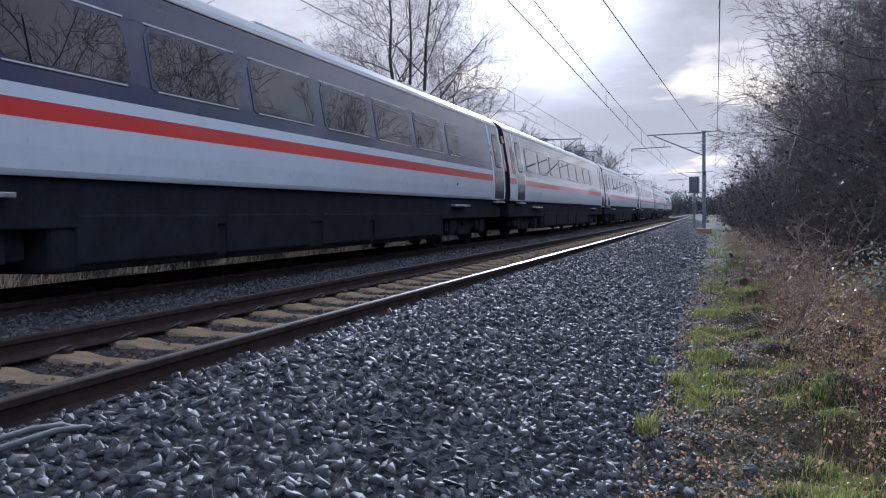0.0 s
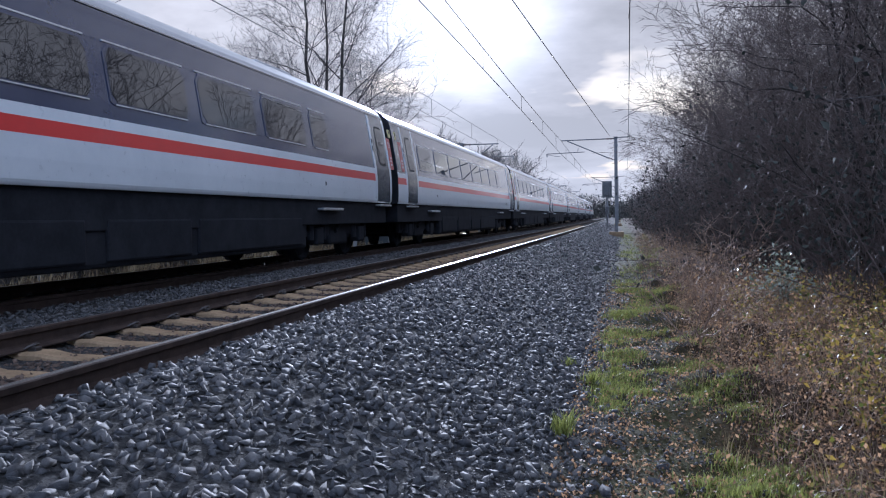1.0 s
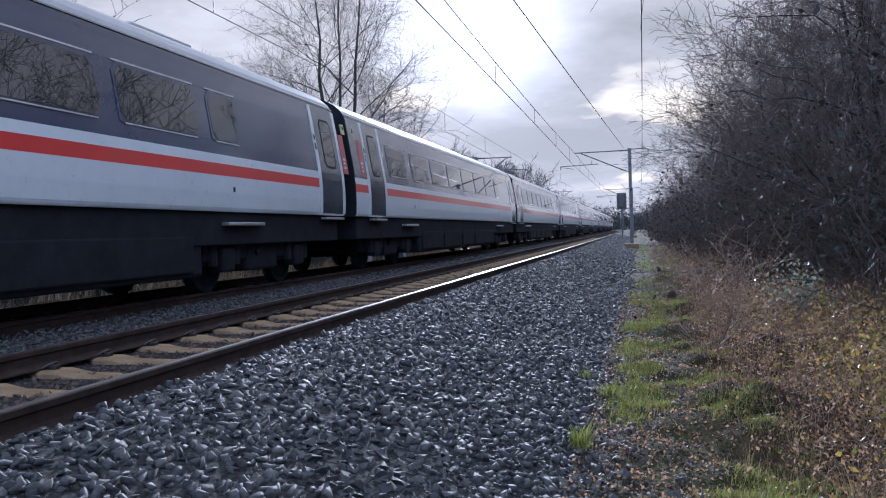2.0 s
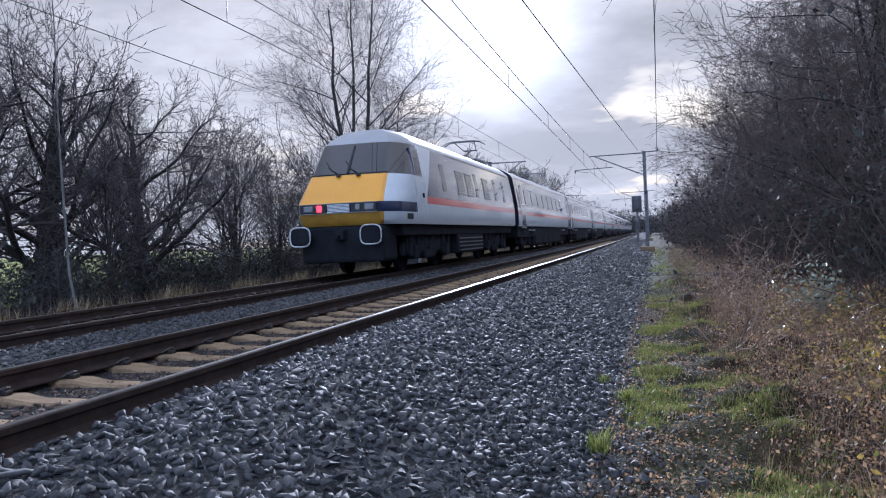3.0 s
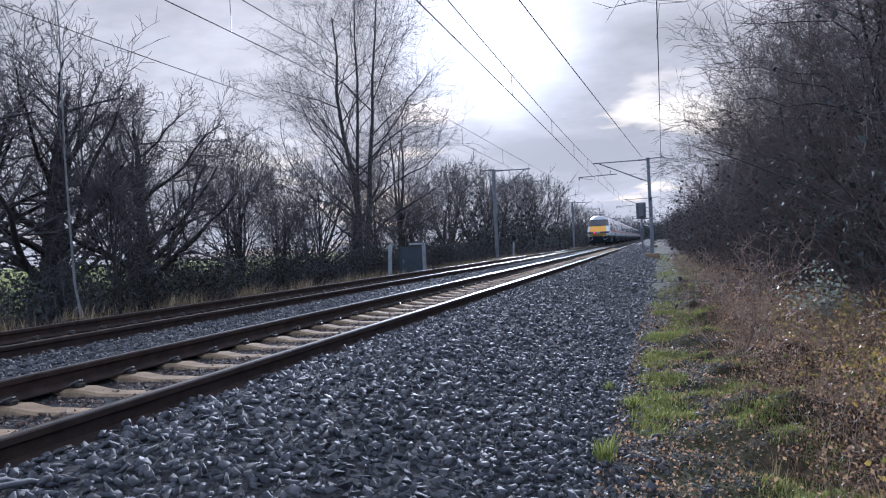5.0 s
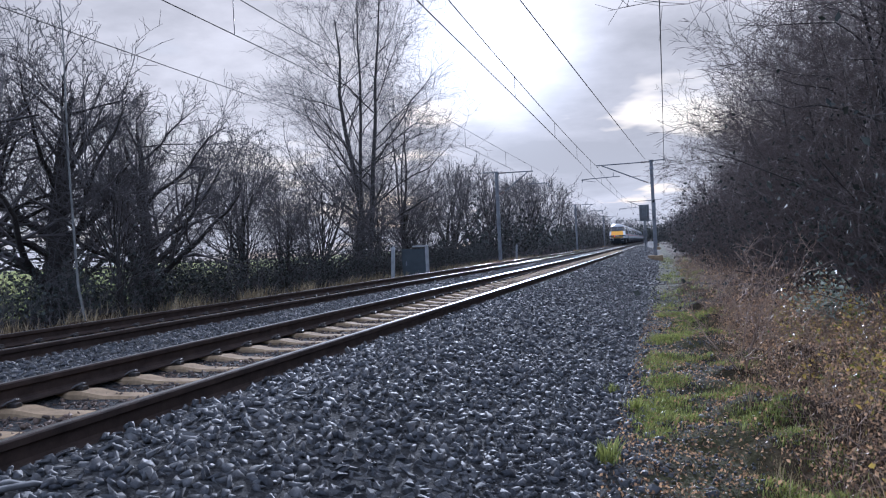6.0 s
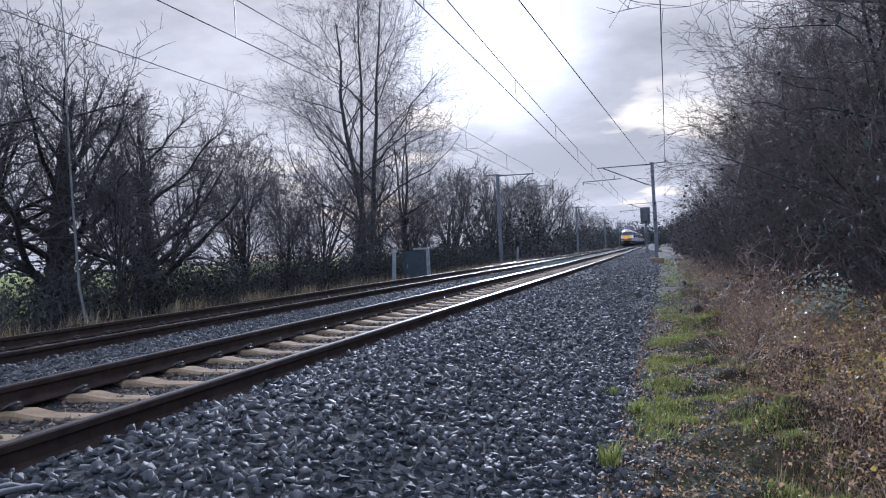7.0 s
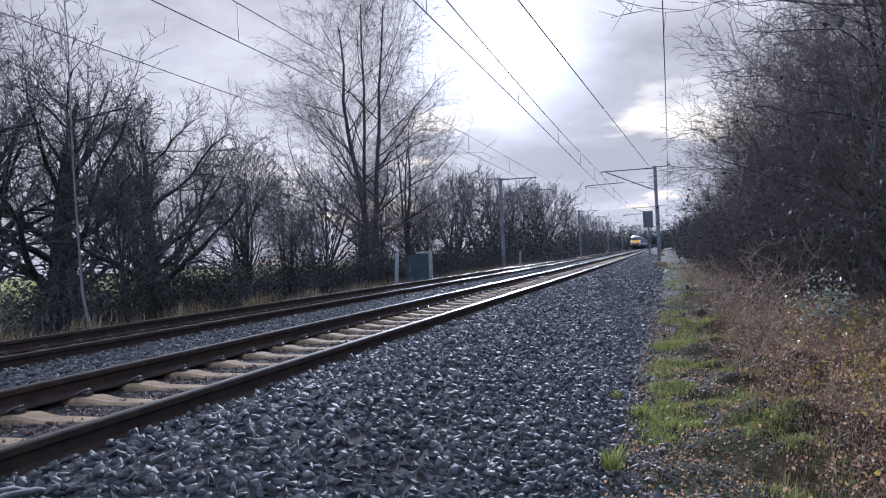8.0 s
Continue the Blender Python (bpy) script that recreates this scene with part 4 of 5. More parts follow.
def grow_tree(seed, height, girth, trunks=1, low=0.2, spread=0.55, limbs=16, subs=7, twigs=5, tips=2, rise=0.10, thin=0.007, fan=0.30, steep=(0.6, 1.15), stout=0.5, crook=1.0, cut=2):
    """Meshes of a bare tree: the trunk with its limbs, and the crown of branches and twigs."""
    rng = np.random.default_rng(seed)
    wood, crown = Twigs(), Twigs()

    def branch(p, d, length, r, level):
        n = (8, 7, 5, 3, 2)[level]
        step = length / (n - 1)
        pts, rad, dirs = [p.copy()], [r], [d.copy()]
        for i in range(1, n):
            d = d + rng.normal(size=3) * crook * (0.06, 0.16, 0.20, 0.22, 0.25)[level]
            d[2] += rise * (0.4, 1.0, 0.9, 0.5, 0.3)[level]
            d /= np.linalg.norm(d)
            p = p + d * step
            pts.append(p.copy())
            dirs.append(d.copy())
            rad.append(max(r * (1 - 0.82 * i / (n - 1)), thin * 0.6))
        (wood if level < cut else crown).tube(pts, rad, (7, 5, 4, 3, 3)[level])
        if level == 4:
            return
        count = (limbs, subs, twigs, tips)[level]
        lowest = (low, 0.22, 0.15, 0.2)[level]
        for c in range(count):
            u = lowest + (1 - lowest) * (c + rng.uniform(0.1, 0.9)) / count
            x = min(u * (n - 1), n - 1.001)
            i = int(x)
            q = pts[i] + (pts[i + 1] - pts[i]) * (x - i)
            ln = length * ((spread * (1.15 - 0.62 * u), 0.52 * (1.2 - 0.6 * u), 0.44, 0.42)[level]) * rng.uniform(0.75, 1.25)
            rr = max(np.interp(x, range(n), rad) * (stout, 0.6, 0.6, 0.7)[level], thin)
            branch(q, turned(dirs[i], rng.uniform(0.45, 0.9) if level else rng.uniform(*steep), rng), ln, rr, level + 1)

    for k in range(trunks):
        d = np.array([0, 0, 1.0]) if trunks == 1 else turned(np.array([0, 0, 1.0]), rng.uniform(0.3 * fan, fan), rng)
        branch(np.array([0.25 * k * rng.normal(), 0.25 * k * rng.normal(), -0.4]), d, height * rng.uniform(0.9, 1.0), girth * (1 if k == 0 else rng.uniform(0.6, 0.9)), 0)
    return wood, crown


def make_tree(name, label, seed, bark=None, twig=None, **kw):
    wood, crown = grow_tree(seed, **kw)
    tree = tagged(new(name), label, "tree", group="bare trees")
    part("trunk", wood.mesh("trunk", bark or M_BARK), None, tree)
    part("crown", crown.mesh("crown", twig or M_TWIG), None, tree)
    return tree


def tree_at(proto, x, y, scale, turn, used=[]):
    """The first call places the tree itself, later ones copies of it."""
    m = pose(x, y, float(ground_z(np.array(x + bend(y)), np.array(y))) - 0.05, 0, 0, turn)
    if proto.name in used:
        ob = copy_thing(proto, m)
    else:
        used.append(proto.name)
        ob = proto
    ob.matrix_basis = m @ Matrix.Diagonal((scale, scale, scale, 1))
    return ob


oak = make_tree("spreading_tree", "bare broad-crowned winter tree with crooked limbs", 11, height=5.7, girth=0.26, low=0.17, spread=0.64, limbs=18, subs=9, twigs=6, tips=3, rise=0.05, steep=(0.6, 1.25), stout=0.48, thin=0.0065, crook=1.2)
tall = make_tree("tall_tree", "tall bare winter tree with forked leaders and a full crown", 29, height=14.2, girth=0.19, trunks=3, low=0.12, spread=0.43, limbs=16, subs=9, twigs=5, tips=3, rise=0.055, fan=0.09, steep=(0.55, 1.0), stout=0.42, thin=0.0068)
hedge_tree = make_tree("hedgerow_tree", "slender bare hedgerow tree with fine upright twigs", 37, height=5.4, girth=0.095, trunks=3, low=0.12, spread=0.62, limbs=11, subs=6, twigs=5, tips=2, crook=1.1, rise=0.10, fan=0.42, steep=(0.4, 1.1), stout=0.6, thin=0.009)
thicket_tree = make_tree("thicket_tree", "dense bare trackside tree with fine brown twigs", 41, twig=M_TWIG_RUSSET, height=6.8, girth=0.085, trunks=3, low=0.06, spread=0.56, limbs=13, subs=8, twigs=6, tips=2, rise=0.08, fan=0.28, steep=(0.45, 1.15), thin=0.0048, crook=1.1)
birch = make_tree("thin_pale_tree", "thin pale-barked bare tree", 53, bark=M_BARK_PALE, height=10.2, girth=0.032, low=0.45, spread=0.26, limbs=10, subs=5, twigs=4, tips=2, rise=0.14, steep=(0.4, 0.8))
far_tree = make_tree("distant_tree", "distant bare winter tree", 61, height=6.0, girth=0.17, trunks=2, low=0.15, spread=0.78, limbs=9, subs=6, twigs=4, tips=0, rise=0.12, thin=0.018, steep=(0.4, 1.0))

# left of the line
tree_at(oak, -13.8, 20.2, 1.0, 20)
tree_at(tall, -14.6, 38.6, 1.0, 0)
thin = tree_at(birch, -11.8, 14.9, 1.0, 0)
thin.matrix_basis = thin.matrix_basis @ pose(0, 0, 0, 0, -4, 0)
tree_at(hedge_tree, -15.0, 27.0, 0.92, 40)
for x, y, s, a in ((-15.6, 14.0, 1.3, 215), (-16.5, 16.8, 1.05, 250), (-17.4, 24.6, 0.80, 75), (-14.6, 17.3, 1.15, 310), (-18.4, 22.5, 1.0, 20)):
    tree_at(oak, x, y, s, a)
for x, y, s, a in ((-13.6, 31.2, 0.80, 100), (-16.2, 33.5, 0.85, 200), (-12.6, 17.2, 0.62, 300), (-13.2, 42.0, 0.62, 30), (-14.5, 46.0, 0.75, 160)):
    tree_at(hedge_tree, x, y, s, a)
for x, y, s, a in ((-15.0, 57.0, 1.0, 0), (-14.2, 64.0, 0.9, 90), (-14.4, 70.0, 1.1, 200), (-14.8, 76.0, 1.05, 15), (-14.5, 82.0, 1.1, 310), (-14.8, 90.0, 1.2, 45), (-14.9, 96.0, 1.2, 130), (-15.0, 103.0, 1.3, 170), (-15.2, 114.0, 1.3, 260), (-17.0, 66.0, 1.05, 250), (-17.5, 78.0, 1.15, 110),
                   (-15.0, 128.0, 1.05, 20), (-15.5, 145.0, 1.1, 100), (-16.0, 165.0, 1.1, 220), (-17.0, 190.0, 1.15, 330), (-18.0, 220.0, 1.2, 60), (-16.5, 255.0, 1.2, 150), (-15.0, 290.0, 1.2, 70), (-14.0, 330.0, 1.3, 10)):
    tree_at(far_tree, x, y, s, a)
# right of the line
for x, y, s, a in ((5.2, 10.8, 0.95, 0), (4.0, 14.2, 0.92, 70), (4.5, 18.6, 1.0, 150), (4.4, 22.8, 0.85, 80), (4.4, 27.5, 1.0, 300), (3.7, 33.0, 0.9, 20), (4.4, 39.0, 1.0, 110), (3.5, 46.0, 0.85, 190), (3.2, 17.0, 0.55, 10), (2.9, 25.0, 0.5, 100), (2.6, 36.0, 0.5, 200),
                   (6.0, 15.2, 1.1, 33), (6.0, 20.6, 1.15, 130), (8.2, 19.5, 1.75, 260), (8.2, 30.0, 1.75, 95),
                   (8.6, 43.0, 1.75, 10), (8.8, 53.0, 1.7, 200), (9.0, 64.0, 1.7, 290), (9.2, 76.0, 1.6, 75)):
    tree_at(thicket_tree, x, y, s, a)
tree_at(thicket_tree, 8.4, 12.6, 1.3, 200)
tree_at(oak, 9.5, 17.5, 1.2, 320)
for x, y, s, a in ((3.6, 54.0, 0.7, 0), (3.3, 62.0, 0.62, 80), (3.3, 72.0, 0.62, 160), (3.4, 84.0, 0.62, 240), (3.6, 98.0, 0.65, 310), (3.8, 115.0, 0.7, 30), (4.0, 135.0, 0.75, 120), (4.4, 160.0, 0.8, 200), (4.8, 195.0, 0.9, 290),
                   (5.2, 240.0, 1.0, 10), (5.6, 290.0, 1.1, 100), (7.0, 46.0, 1.0, 200), (7.2, 58.0, 1.0, 20), (7.0, 72.0, 1.0, 60), (7.5, 95.0, 1.0, 130)):
    tree_at(far_tree, x - bend(y), y, s, a)
# the bank goes on behind the camera, and more trees stand behind the hedge across the line
for x, y, s, a in ((5.2, 5.0, 1.0, 40), (4.8, -0.5, 0.95, 160), (5.4, -6.0, 1.05, 280), (4.9, -12.0, 1.0, 10), (5.3, -19.0, 1.0, 120), (5.0, -27.0, 1.0, 220), (8.5, 2.0, 1.15, 70), (8.8, -8.0, 1.15, 190)):
    tree_at(far_tree, x, y, s * 1.1, a)
for x, y, s, a in ((-19.5, 29.0, 0.75, 150), (-18.0, 41.0, 0.85, 330), (-19.0, 49.0, 0.9, 45)):
    tree_at(far_tree, x, y, s, a)
for x, y, s, a in ((-12.9, 26.5, 0.55, 77), (-12.8, 36.0, 0.55, 177), (-16.2, 29.5, 0.95, 311), (-15.5, 43.0, 0.9, 5), (-15.0, 50.5, 0.85, 95)):
    tree_at(hedge_tree, x, y, s, a)
tree_at(tall, -14.2, 44.5, 0.66, 140)


def brush(name, label, seed, count, xs, ys, height, lean, thickness, leaves, leaf_mat, leaf_size, stem_mat, segs=5, low=0.0):
    """Many thin arching stems with side shoots over a stretch of ground, and the leaves on them."""
    rng = np.random.default_rng(seed)
    stems, foliage = Twigs(), Twigs()
    centres = []
    for k in range(count):
        ax, y = rng.uniform(*xs), rng.uniform(*ys)
        z = float(ground_z(np.array(ax), np.array(y)))
        h = rng.uniform(0.35, 1.0) * height
        d = turned(np.array([0, 0, 1.0]), abs(rng.normal()) * lean, rng)
        p = np.array([ax - bend(y), y, z - 0.03])
        pts = [p]
        for i in range(segs - 1):
            d = d + rng.normal(size=3) * 0.22
            d[2] -= lean * 0.16 * i
            d /= np.linalg.norm(d)
            p = p + d * h / (segs - 1)
            if p[2] < z:
                p[2] = z + 0.01
            pts.append(p)
        r = thickness * rng.uniform(0.6, 1.4)
        stems.tube(pts, np.linspace(r, r * 0.35, segs), 3)
        for s in range(3):
            i = rng.integers(1, segs)
            q = pts[i]
            e = turned(d, rng.uniform(0.4, 1.1), rng)
            ln = h * rng.uniform(0.12, 0.35)
            stems.tube([q, q + e * ln], [r * 0.5, r * 0.25], 3)
            centres.append(q + e * ln)
        centres += pts[2:]
    centres = np.asarray(centres)
    ob = tagged(new(name), label, "undergrowth", kind="stuff")
    tagged(part("stems", stems.mesh("stems", stem_mat), None, ob), kind="stuff")
    if leaves:
        pick = centres[rng.integers(0, len(centres), leaves)] + rng.normal(size=(leaves, 3)) * leaf_size * 1.2
        pick[:, 2] = np.maximum(pick[:, 2], ground_z(pick[:, 0] + bend_array(pick[:, 1]), pick[:, 1]) + 0.01)
        foliage.leaf(pick, leaf_size, leaf_size * 0.6, rng)
        tagged(part("leaves", foliage.mesh("leaves", leaf_mat), None, ob), kind="stuff")
    return ob


# brambles on the near bank, thicket under the trees, hedge bottoms across the line
brush("bramble_bank", "tangled brown brambles and dead stems on the verge", 71, 4600, (0.75, 4.4), (3.0, 16), 0.52, 0.75, 0.0030, 42000, M_LEAF_BROWN, 0.029, M_STEM)
brush("bramble_leaves", "green and yellow bramble leaves over dead stems", 72, 900, (1.3, 4.6), (3.2, 13), 0.5, 0.7, 0.0035, 11000, M_LEAF, 0.05, M_STEM)
brush("verge_stems", "thin dry stems along the edge of the verge", 73, 900, (0.5, 2.4), (9, 40), 0.9, 0.45, 0.004, 3500, M_LEAF_BROWN, 0.04, M_STEM)
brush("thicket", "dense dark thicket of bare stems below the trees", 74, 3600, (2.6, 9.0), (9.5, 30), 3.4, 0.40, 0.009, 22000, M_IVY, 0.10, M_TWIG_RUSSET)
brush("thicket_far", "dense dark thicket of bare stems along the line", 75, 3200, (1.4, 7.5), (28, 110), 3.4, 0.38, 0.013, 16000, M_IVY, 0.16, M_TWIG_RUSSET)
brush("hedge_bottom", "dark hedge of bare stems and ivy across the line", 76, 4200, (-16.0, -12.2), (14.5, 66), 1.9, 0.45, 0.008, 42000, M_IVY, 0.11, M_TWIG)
brush("hedge_twigs", "fine brown twigs of the hedge across the line", 79, 600, (-17.5, -12.4), (13, 70), 2.8, 0.5, 0.007, 0, M_IVY, 0.1, M_TWIG, segs=6)
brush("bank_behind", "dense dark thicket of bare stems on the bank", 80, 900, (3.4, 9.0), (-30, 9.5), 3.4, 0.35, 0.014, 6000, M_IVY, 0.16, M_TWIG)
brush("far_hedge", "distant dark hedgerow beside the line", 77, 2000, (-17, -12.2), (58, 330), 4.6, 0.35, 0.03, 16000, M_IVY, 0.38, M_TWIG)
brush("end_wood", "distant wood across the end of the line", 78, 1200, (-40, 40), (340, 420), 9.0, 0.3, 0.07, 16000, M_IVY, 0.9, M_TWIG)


def grass(name, label, seed, count, xs, ys, height, width, mat, clump=0.10, per=14, bare=0.12):
    rng = np.random.default_rng(seed)
    g = Twigs()
    c = np.stack([rng.uniform(*xs, count), rng.uniform(*ys, count)], 1)
    keep = np.array([noise.noise(Vector((a * 1.9, b * 1.3, seed * 1.7))) + 0.5 * noise.noise(Vector((a * 5.0, b * 4.0, seed))) for a, b in c]) > rng.normal(size=len(c)) * 0.10 + bare
    c = c[keep]
    b = np.repeat(c, per, 0) + rng.normal(size=(len(c) * per, 2)) * clump
    z = ground_z(b[:, 0], b[:, 1])
    base = np.stack([b[:, 0] - bend_array(b[:, 1]), b[:, 1], z - 0.01], 1)
    h = height * rng.uniform(0.4, 1.2, len(b))
    tip = base + np.stack([rng.normal(size=len(b)) * 0.45 * h, rng.normal(size=len(b)) * 0.45 * h, h], 1)
    g.blade(base, tip, width * rng.uniform(0.6, 1.3, len(b)))
    return tagged(new(name, g.mesh(name, mat)), label, "grass", kind="stuff")


grass("verge_grass", "mossy green grass patches beside the ballast", 81, 6500, (-0.25, 0.85), (3.5, 17), 0.060, 0.0035, M_GRASS, 0.06, 18, bare=0.26)
grass("verge_patch", "low green grass among fallen leaves beside the ballast", 85, 800, (0.05, 1.1), (3.6, 6.4), 0.06, 0.0035, M_GRASS, 0.07, 12, bare=0.25)
grass("verge_grass_far", "green verge grass along the line", 82, 1300, (-0.2, 1.2), (15, 60), 0.10, 0.007, M_GRASS, 0.12, 10, bare=0.2)
grass("dry_grass", "dry straw-coloured grass among the brambles", 83, 700, (0.5, 3.6), (3.2, 14), 0.20, 0.003, M_GRASS_DRY, 0.10, 8)
grass("far_dry_grass", "pale dry grass across the line", 84, 1500, (-12.4, -9.9), (8, 75), 0.33, 0.007, M_GRASS_DRY, 0.16, 10)


def litter():
    rng = np.random.default_rng(91)
    t = Twigs()
    ax, y = -0.45 + 4.4 * rng.uniform(0, 1, 42000) ** 0.85, 3.0 + 14 * rng.uniform(0, 1, 42000) ** 1.5
    c = np.stack([ax, y, ground_z(ax, y) + rng.uniform(0.0, 0.035, 42000)], 1)
    t.leaf(c, 0.025, 0.017, rng)
    return tagged(new("leaf_litter", t.mesh("leaf_litter", M_LEAF_BROWN)), "fallen brown leaves on the verge", "leaves", kind="stuff")


litter()


def tuft(x, y, h, n, seed):
    rng = np.random.default_rng(seed)
    g = Twigs()
    z = float(ground_z(np.array(x + bend(y)), np.array(y)))
    base = np.stack([x + rng.normal(size=n) * 0.035, y + rng.normal(size=n) * 0.035, np.full(n, z)], 1)
    hh = h * rng.uniform(0.5, 1.1, n)
    tip = base + np.stack([rng.normal(size=n) * 0.55 * hh, rng.normal(size=n) * 0.55 * hh, hh], 1)
    g.blade(base, tip, np.full(n, 0.0045))
    tagged(new("grass_tuft", g.mesh("grass_tuft", M_GRASS)), "bright green grass tuft growing in the ballast", "grass tuft", group="grass tufts")


tuft(-0.42, 5.25, 0.17, 90, 1)
tuft(-0.33, 6.9, 0.12, 60, 2)
tuft(-0.55, 7.6, 0.08, 40, 3)


def make_sapling(x, y):
    wood, crown = grow_tree(98, height=1.30, girth=0.021, trunks=1, low=0.22, spread=1.0, limbs=11, subs=6, twigs=4, tips=0, rise=0.05, thin=0.0034, steep=(0.5, 1.15), stout=0.6, crook=1.3, cut=1)
    sap = tagged(new("sapling"), "small bare sapling with arching brown twigs", "sapling")
    part("trunk", wood.mesh("trunk", M_STEM), None, sap)
    part("crown", crown.mesh("crown", M_STEM), None, sap)
    sap.matrix_basis = pose(x, y, float(ground_z(np.array(x), np.array(y))), 0, 8, 0)


make_sapling(0.68, 8.9)


def make_evergreen(x, y):
    rng = np.random.default_rng(99)
    stems, leaves = Twigs(), Twigs()
    z = float(ground_z(np.array(x), np.array(y)))
    pts = []
    for k in range(26):
        d = turned(np.array([0, 0, 1.0]), abs(rng.normal()) * 0.45, rng)
        h = rng.uniform(0.4, 1.0)
        p = [np.array([x, y, z]) + d * h * u + np.array([0, 0, -0.1 * u * u]) for u in np.linspace(0, 1, 5)]
        stems.tube(p, np.linspace(0.008, 0.003, 5), 3)
        pts += [p[2], p[3], p[3], p[4], p[4]]
    c = np.asarray(pts)[rng.integers(0, len(pts), 600)] + rng.normal(size=(600, 3)) * 0.06
    leaves.leaf(c, 0.065, 0.035, rng)
    bush = tagged(new("evergreen_bush"), "small evergreen bush with pale glossy leaves", "bush")
    tagged(part("woody_base", stems.mesh("woody_base", M_STEM), None, bush), kind="stuff")
    tagged(part("foliage", leaves.mesh("foliage", M_LEAF_PALE), None, bush), kind="stuff")


make_evergreen(1.95, 11.7)


# ---- ballast stones ----
def stone_shapes(count):
    shapes = []
    rng = np.random.default_rng(5)
    for k in range(count):
        bm = bmesh.new()
        p = rng.normal(size=(8, 3))
        p /= np.linalg.norm(p, axis=1)[:, None]
        p *= np.array([1.0, rng.uniform(0.65, 0.95), rng.uniform(0.42, 0.7)]) * 0.5
        for q in p:
            bm.verts.new(q)
        bmesh.ops.convex_hull(bm, input=bm.verts)
        loose = [v for v in bm.verts if not v.link_faces]
        bmesh.ops.delete(bm, geom=loose, context="VERTS")
        bmesh.ops.triangulate(bm, faces=bm.faces)
        bm.verts.index_update()
        shapes.append((np.array([v.co for v in bm.verts]), np.array([[v.index for v in f.verts] for f in bm.faces])))
        bm.free()
    return shapes


SHAPES = stone_shapes(18)


def turns(rng, n):
    q = rng.normal(size=(n, 4)) * np.array([1, 0.35, 0.35, 1])
    q /= np.linalg.norm(q, axis=1)[:, None]
    w, x, y, z = q.T
    return np.stack([1 - 2 * (y * y + z * z), 2 * (x * y - z * w), 2 * (x * z + y * w), 2 * (x * y + z * w), 1 - 2 * (x * x + z * z), 2 * (y * z - x * w),
                     2 * (x * z - y * w), 2 * (y * z + x * w), 1 - 2 * (x * x + y * y)], 1).reshape(-1, 3, 3)


def scatter(rng, xs, ys, density, lift=0.0, taper=0.0):
    n = int((xs[1] - xs[0]) * (ys[1] - ys[0]) * density)
    ax, y = rng.uniform(*xs, n), rng.uniform(*ys, n)
    if taper:
        keep = rng.uniform(0, 1, n) < np.clip((taper - ax) / 0.5, 0.06, 1)
        ax, y = ax[keep], y[keep]
    return ax, y, ground_z(ax, y) + lift + rng.uniform(-0.018, 0.014, len(ax))


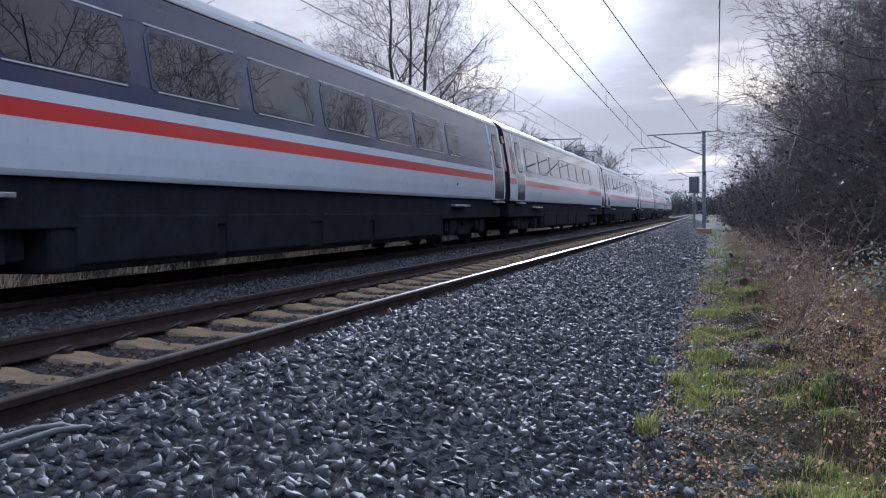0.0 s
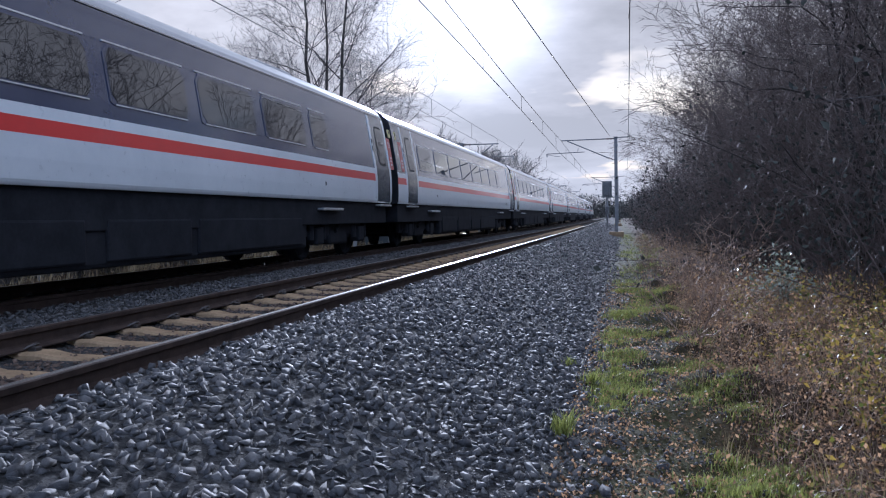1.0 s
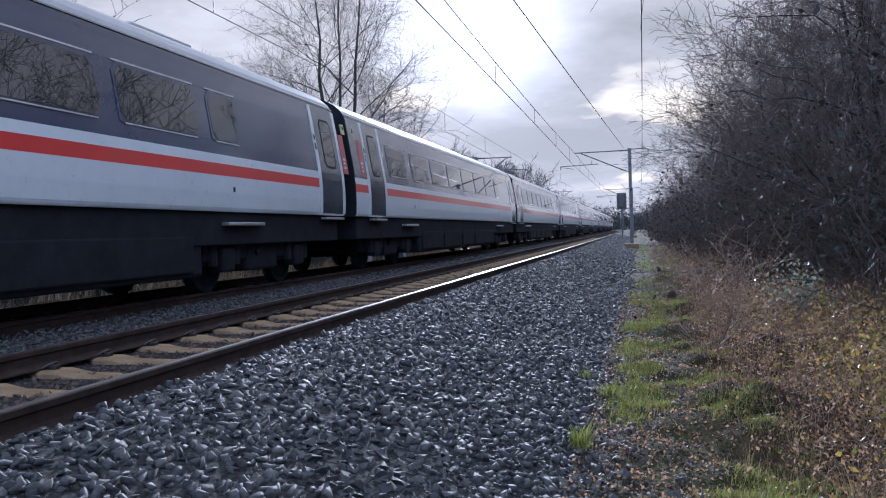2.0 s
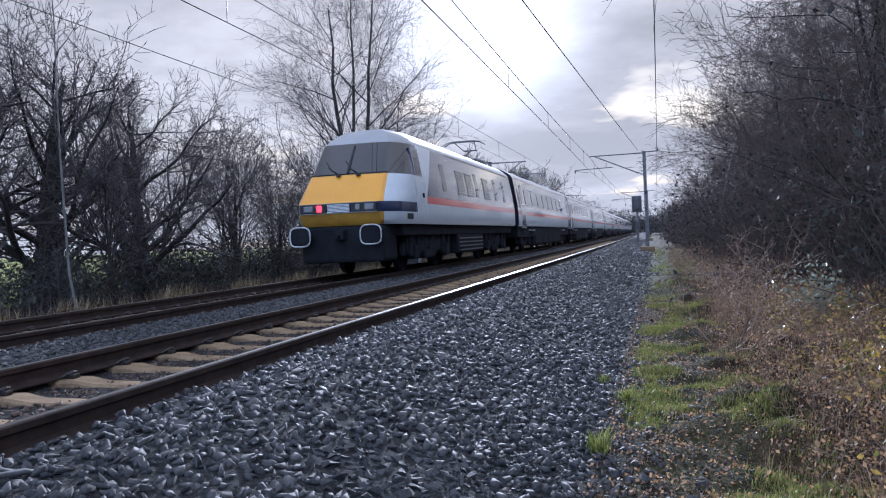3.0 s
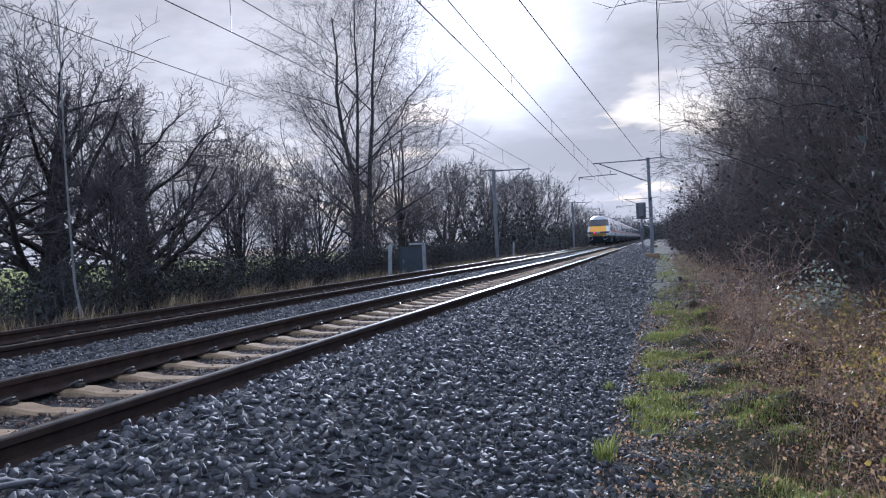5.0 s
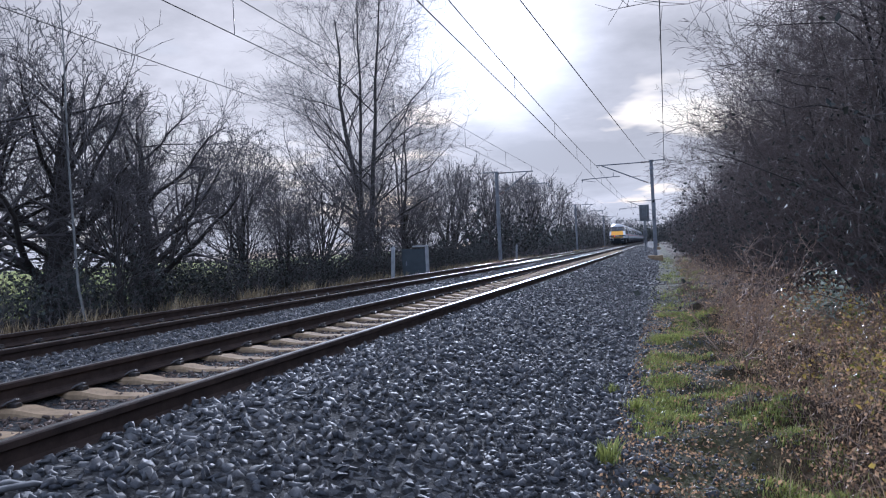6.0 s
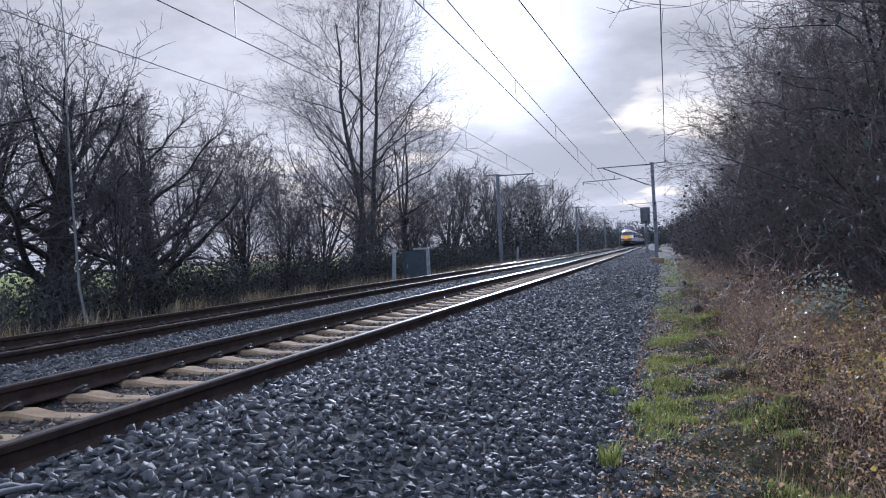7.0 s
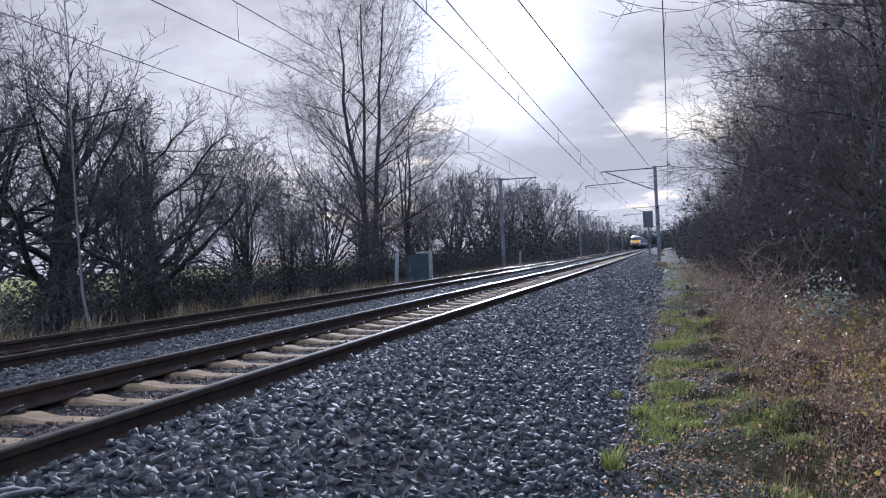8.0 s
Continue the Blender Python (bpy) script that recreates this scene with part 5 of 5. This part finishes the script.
def stones():
    rng = np.random.default_rng(7)
    layers = [[[], [], 0], [[], [], 0]]
    singles = []
    zones = (((-2.90, 0.25), (1.7, 9.0), 440, 0.084, -0.05), ((-2.90, 0.25), (9.0, 22), 280, 0.080, -0.12), ((-2.75, 0.1), (22, 60), 85, 0.13, -0.2), ((-2.9, -0.6), (60, 110), 35, 0.17, 0),
             ((-4.42, -3.07), (1.5, 16), 380, 0.060, 0), ((-4.42, -3.07), (16, 45), 110, 0.09, 0), ((-6.32, -4.58), (3, 18), 270, 0.070, 0), ((-6.32, -4.58), (18, 55), 85, 0.10, 0),
             ((-7.82, -6.47), (5, 40), 90, 0.075, 0), ((-9.4, -7.98), (5, 55), 60, 0.09, 0),
             ((-1.1, 0.9), (2.4, 9.0), 620, 0.030, 0), ((-0.9, 0.6), (9.0, 20.0), 260, 0.042, 0), ((-2.90, 0.2), (-8, 1.7), 130, 0.085, -0.1), ((-4.42, -3.07), (-8, 1.5), 150, 0.08, 0), ((-6.32, -4.58), (-8, 3), 90, 0.09, 0))
    for z, (xs, ys, density, size, taper) in enumerate(zones):
        ax, y, h = scatter(rng, xs, ys, density, 0.0, taper)
        between = ((ax > -4.42) & (ax < -3.07)) | ((ax > -7.82) & (ax < -6.47))
        h = np.where(between, h - 0.004, h)
        n = len(ax)
        rot = turns(rng, n)
        sc = size * rng.uniform(0.6, 1.35, n)
        pos = np.stack([ax - bend_array(y), y, h], 1)
        kind = rng.integers(0, len(SHAPES), n)
        alone = np.zeros(n, bool)
        if z == 0:
            near = np.argsort((pos[:, 0] + 1.3) ** 2 + (pos[:, 1] - 3.9) ** 2)[:300]
            alone[near] = True
            singles = [(pos[i], rot[i], sc[i], kind[i]) for i in near]
        for k, (sv, sf) in enumerate(SHAPES):
            pick = np.where((kind == k) & ~alone)[0]
            if len(pick) == 0:
                continue
            w = np.einsum("nij,vj->nvi", rot[pick], sv) * sc[pick][:, None, None] + pos[pick][:, None]
            layer = layers[1 if between.mean() > 0.5 else 0]
            layer[0].append(w.reshape(-1, 3))
            layer[1].append((sf[None] + (np.arange(len(pick)) * len(sv))[:, None, None] + layer[2]).reshape(-1, 3))
            layer[2] += len(pick) * len(sv)
    bed = tagged(new("ballast"), "grey angular crushed stone ballast shoulder beside the rails", "ballast", kind="stuff")
    for (v, f, count), mat, label in zip(layers, (M_STONE, M_STONE_RUST), ("", "rust-stained stones between the rails")):
        tagged(part("stone_layer", mesh_arrays("stone_layer", np.concatenate(v), np.concatenate(f), mat), None, bed, label), kind="stuff")
    data = [mesh_of("stone", sv, [tuple(int(i) for i in t) for t in sf], (M_STONE_ONE,)) for sv, sf in SHAPES]
    for p, r, s, k in singles:
        ob = part("stone", data[k], None, bed)
        ob.matrix_basis = Matrix.Translation(Vector(p)) @ Matrix(r.tolist()).to_4x4() @ Matrix.Scale(s, 4)


stones()
motions()
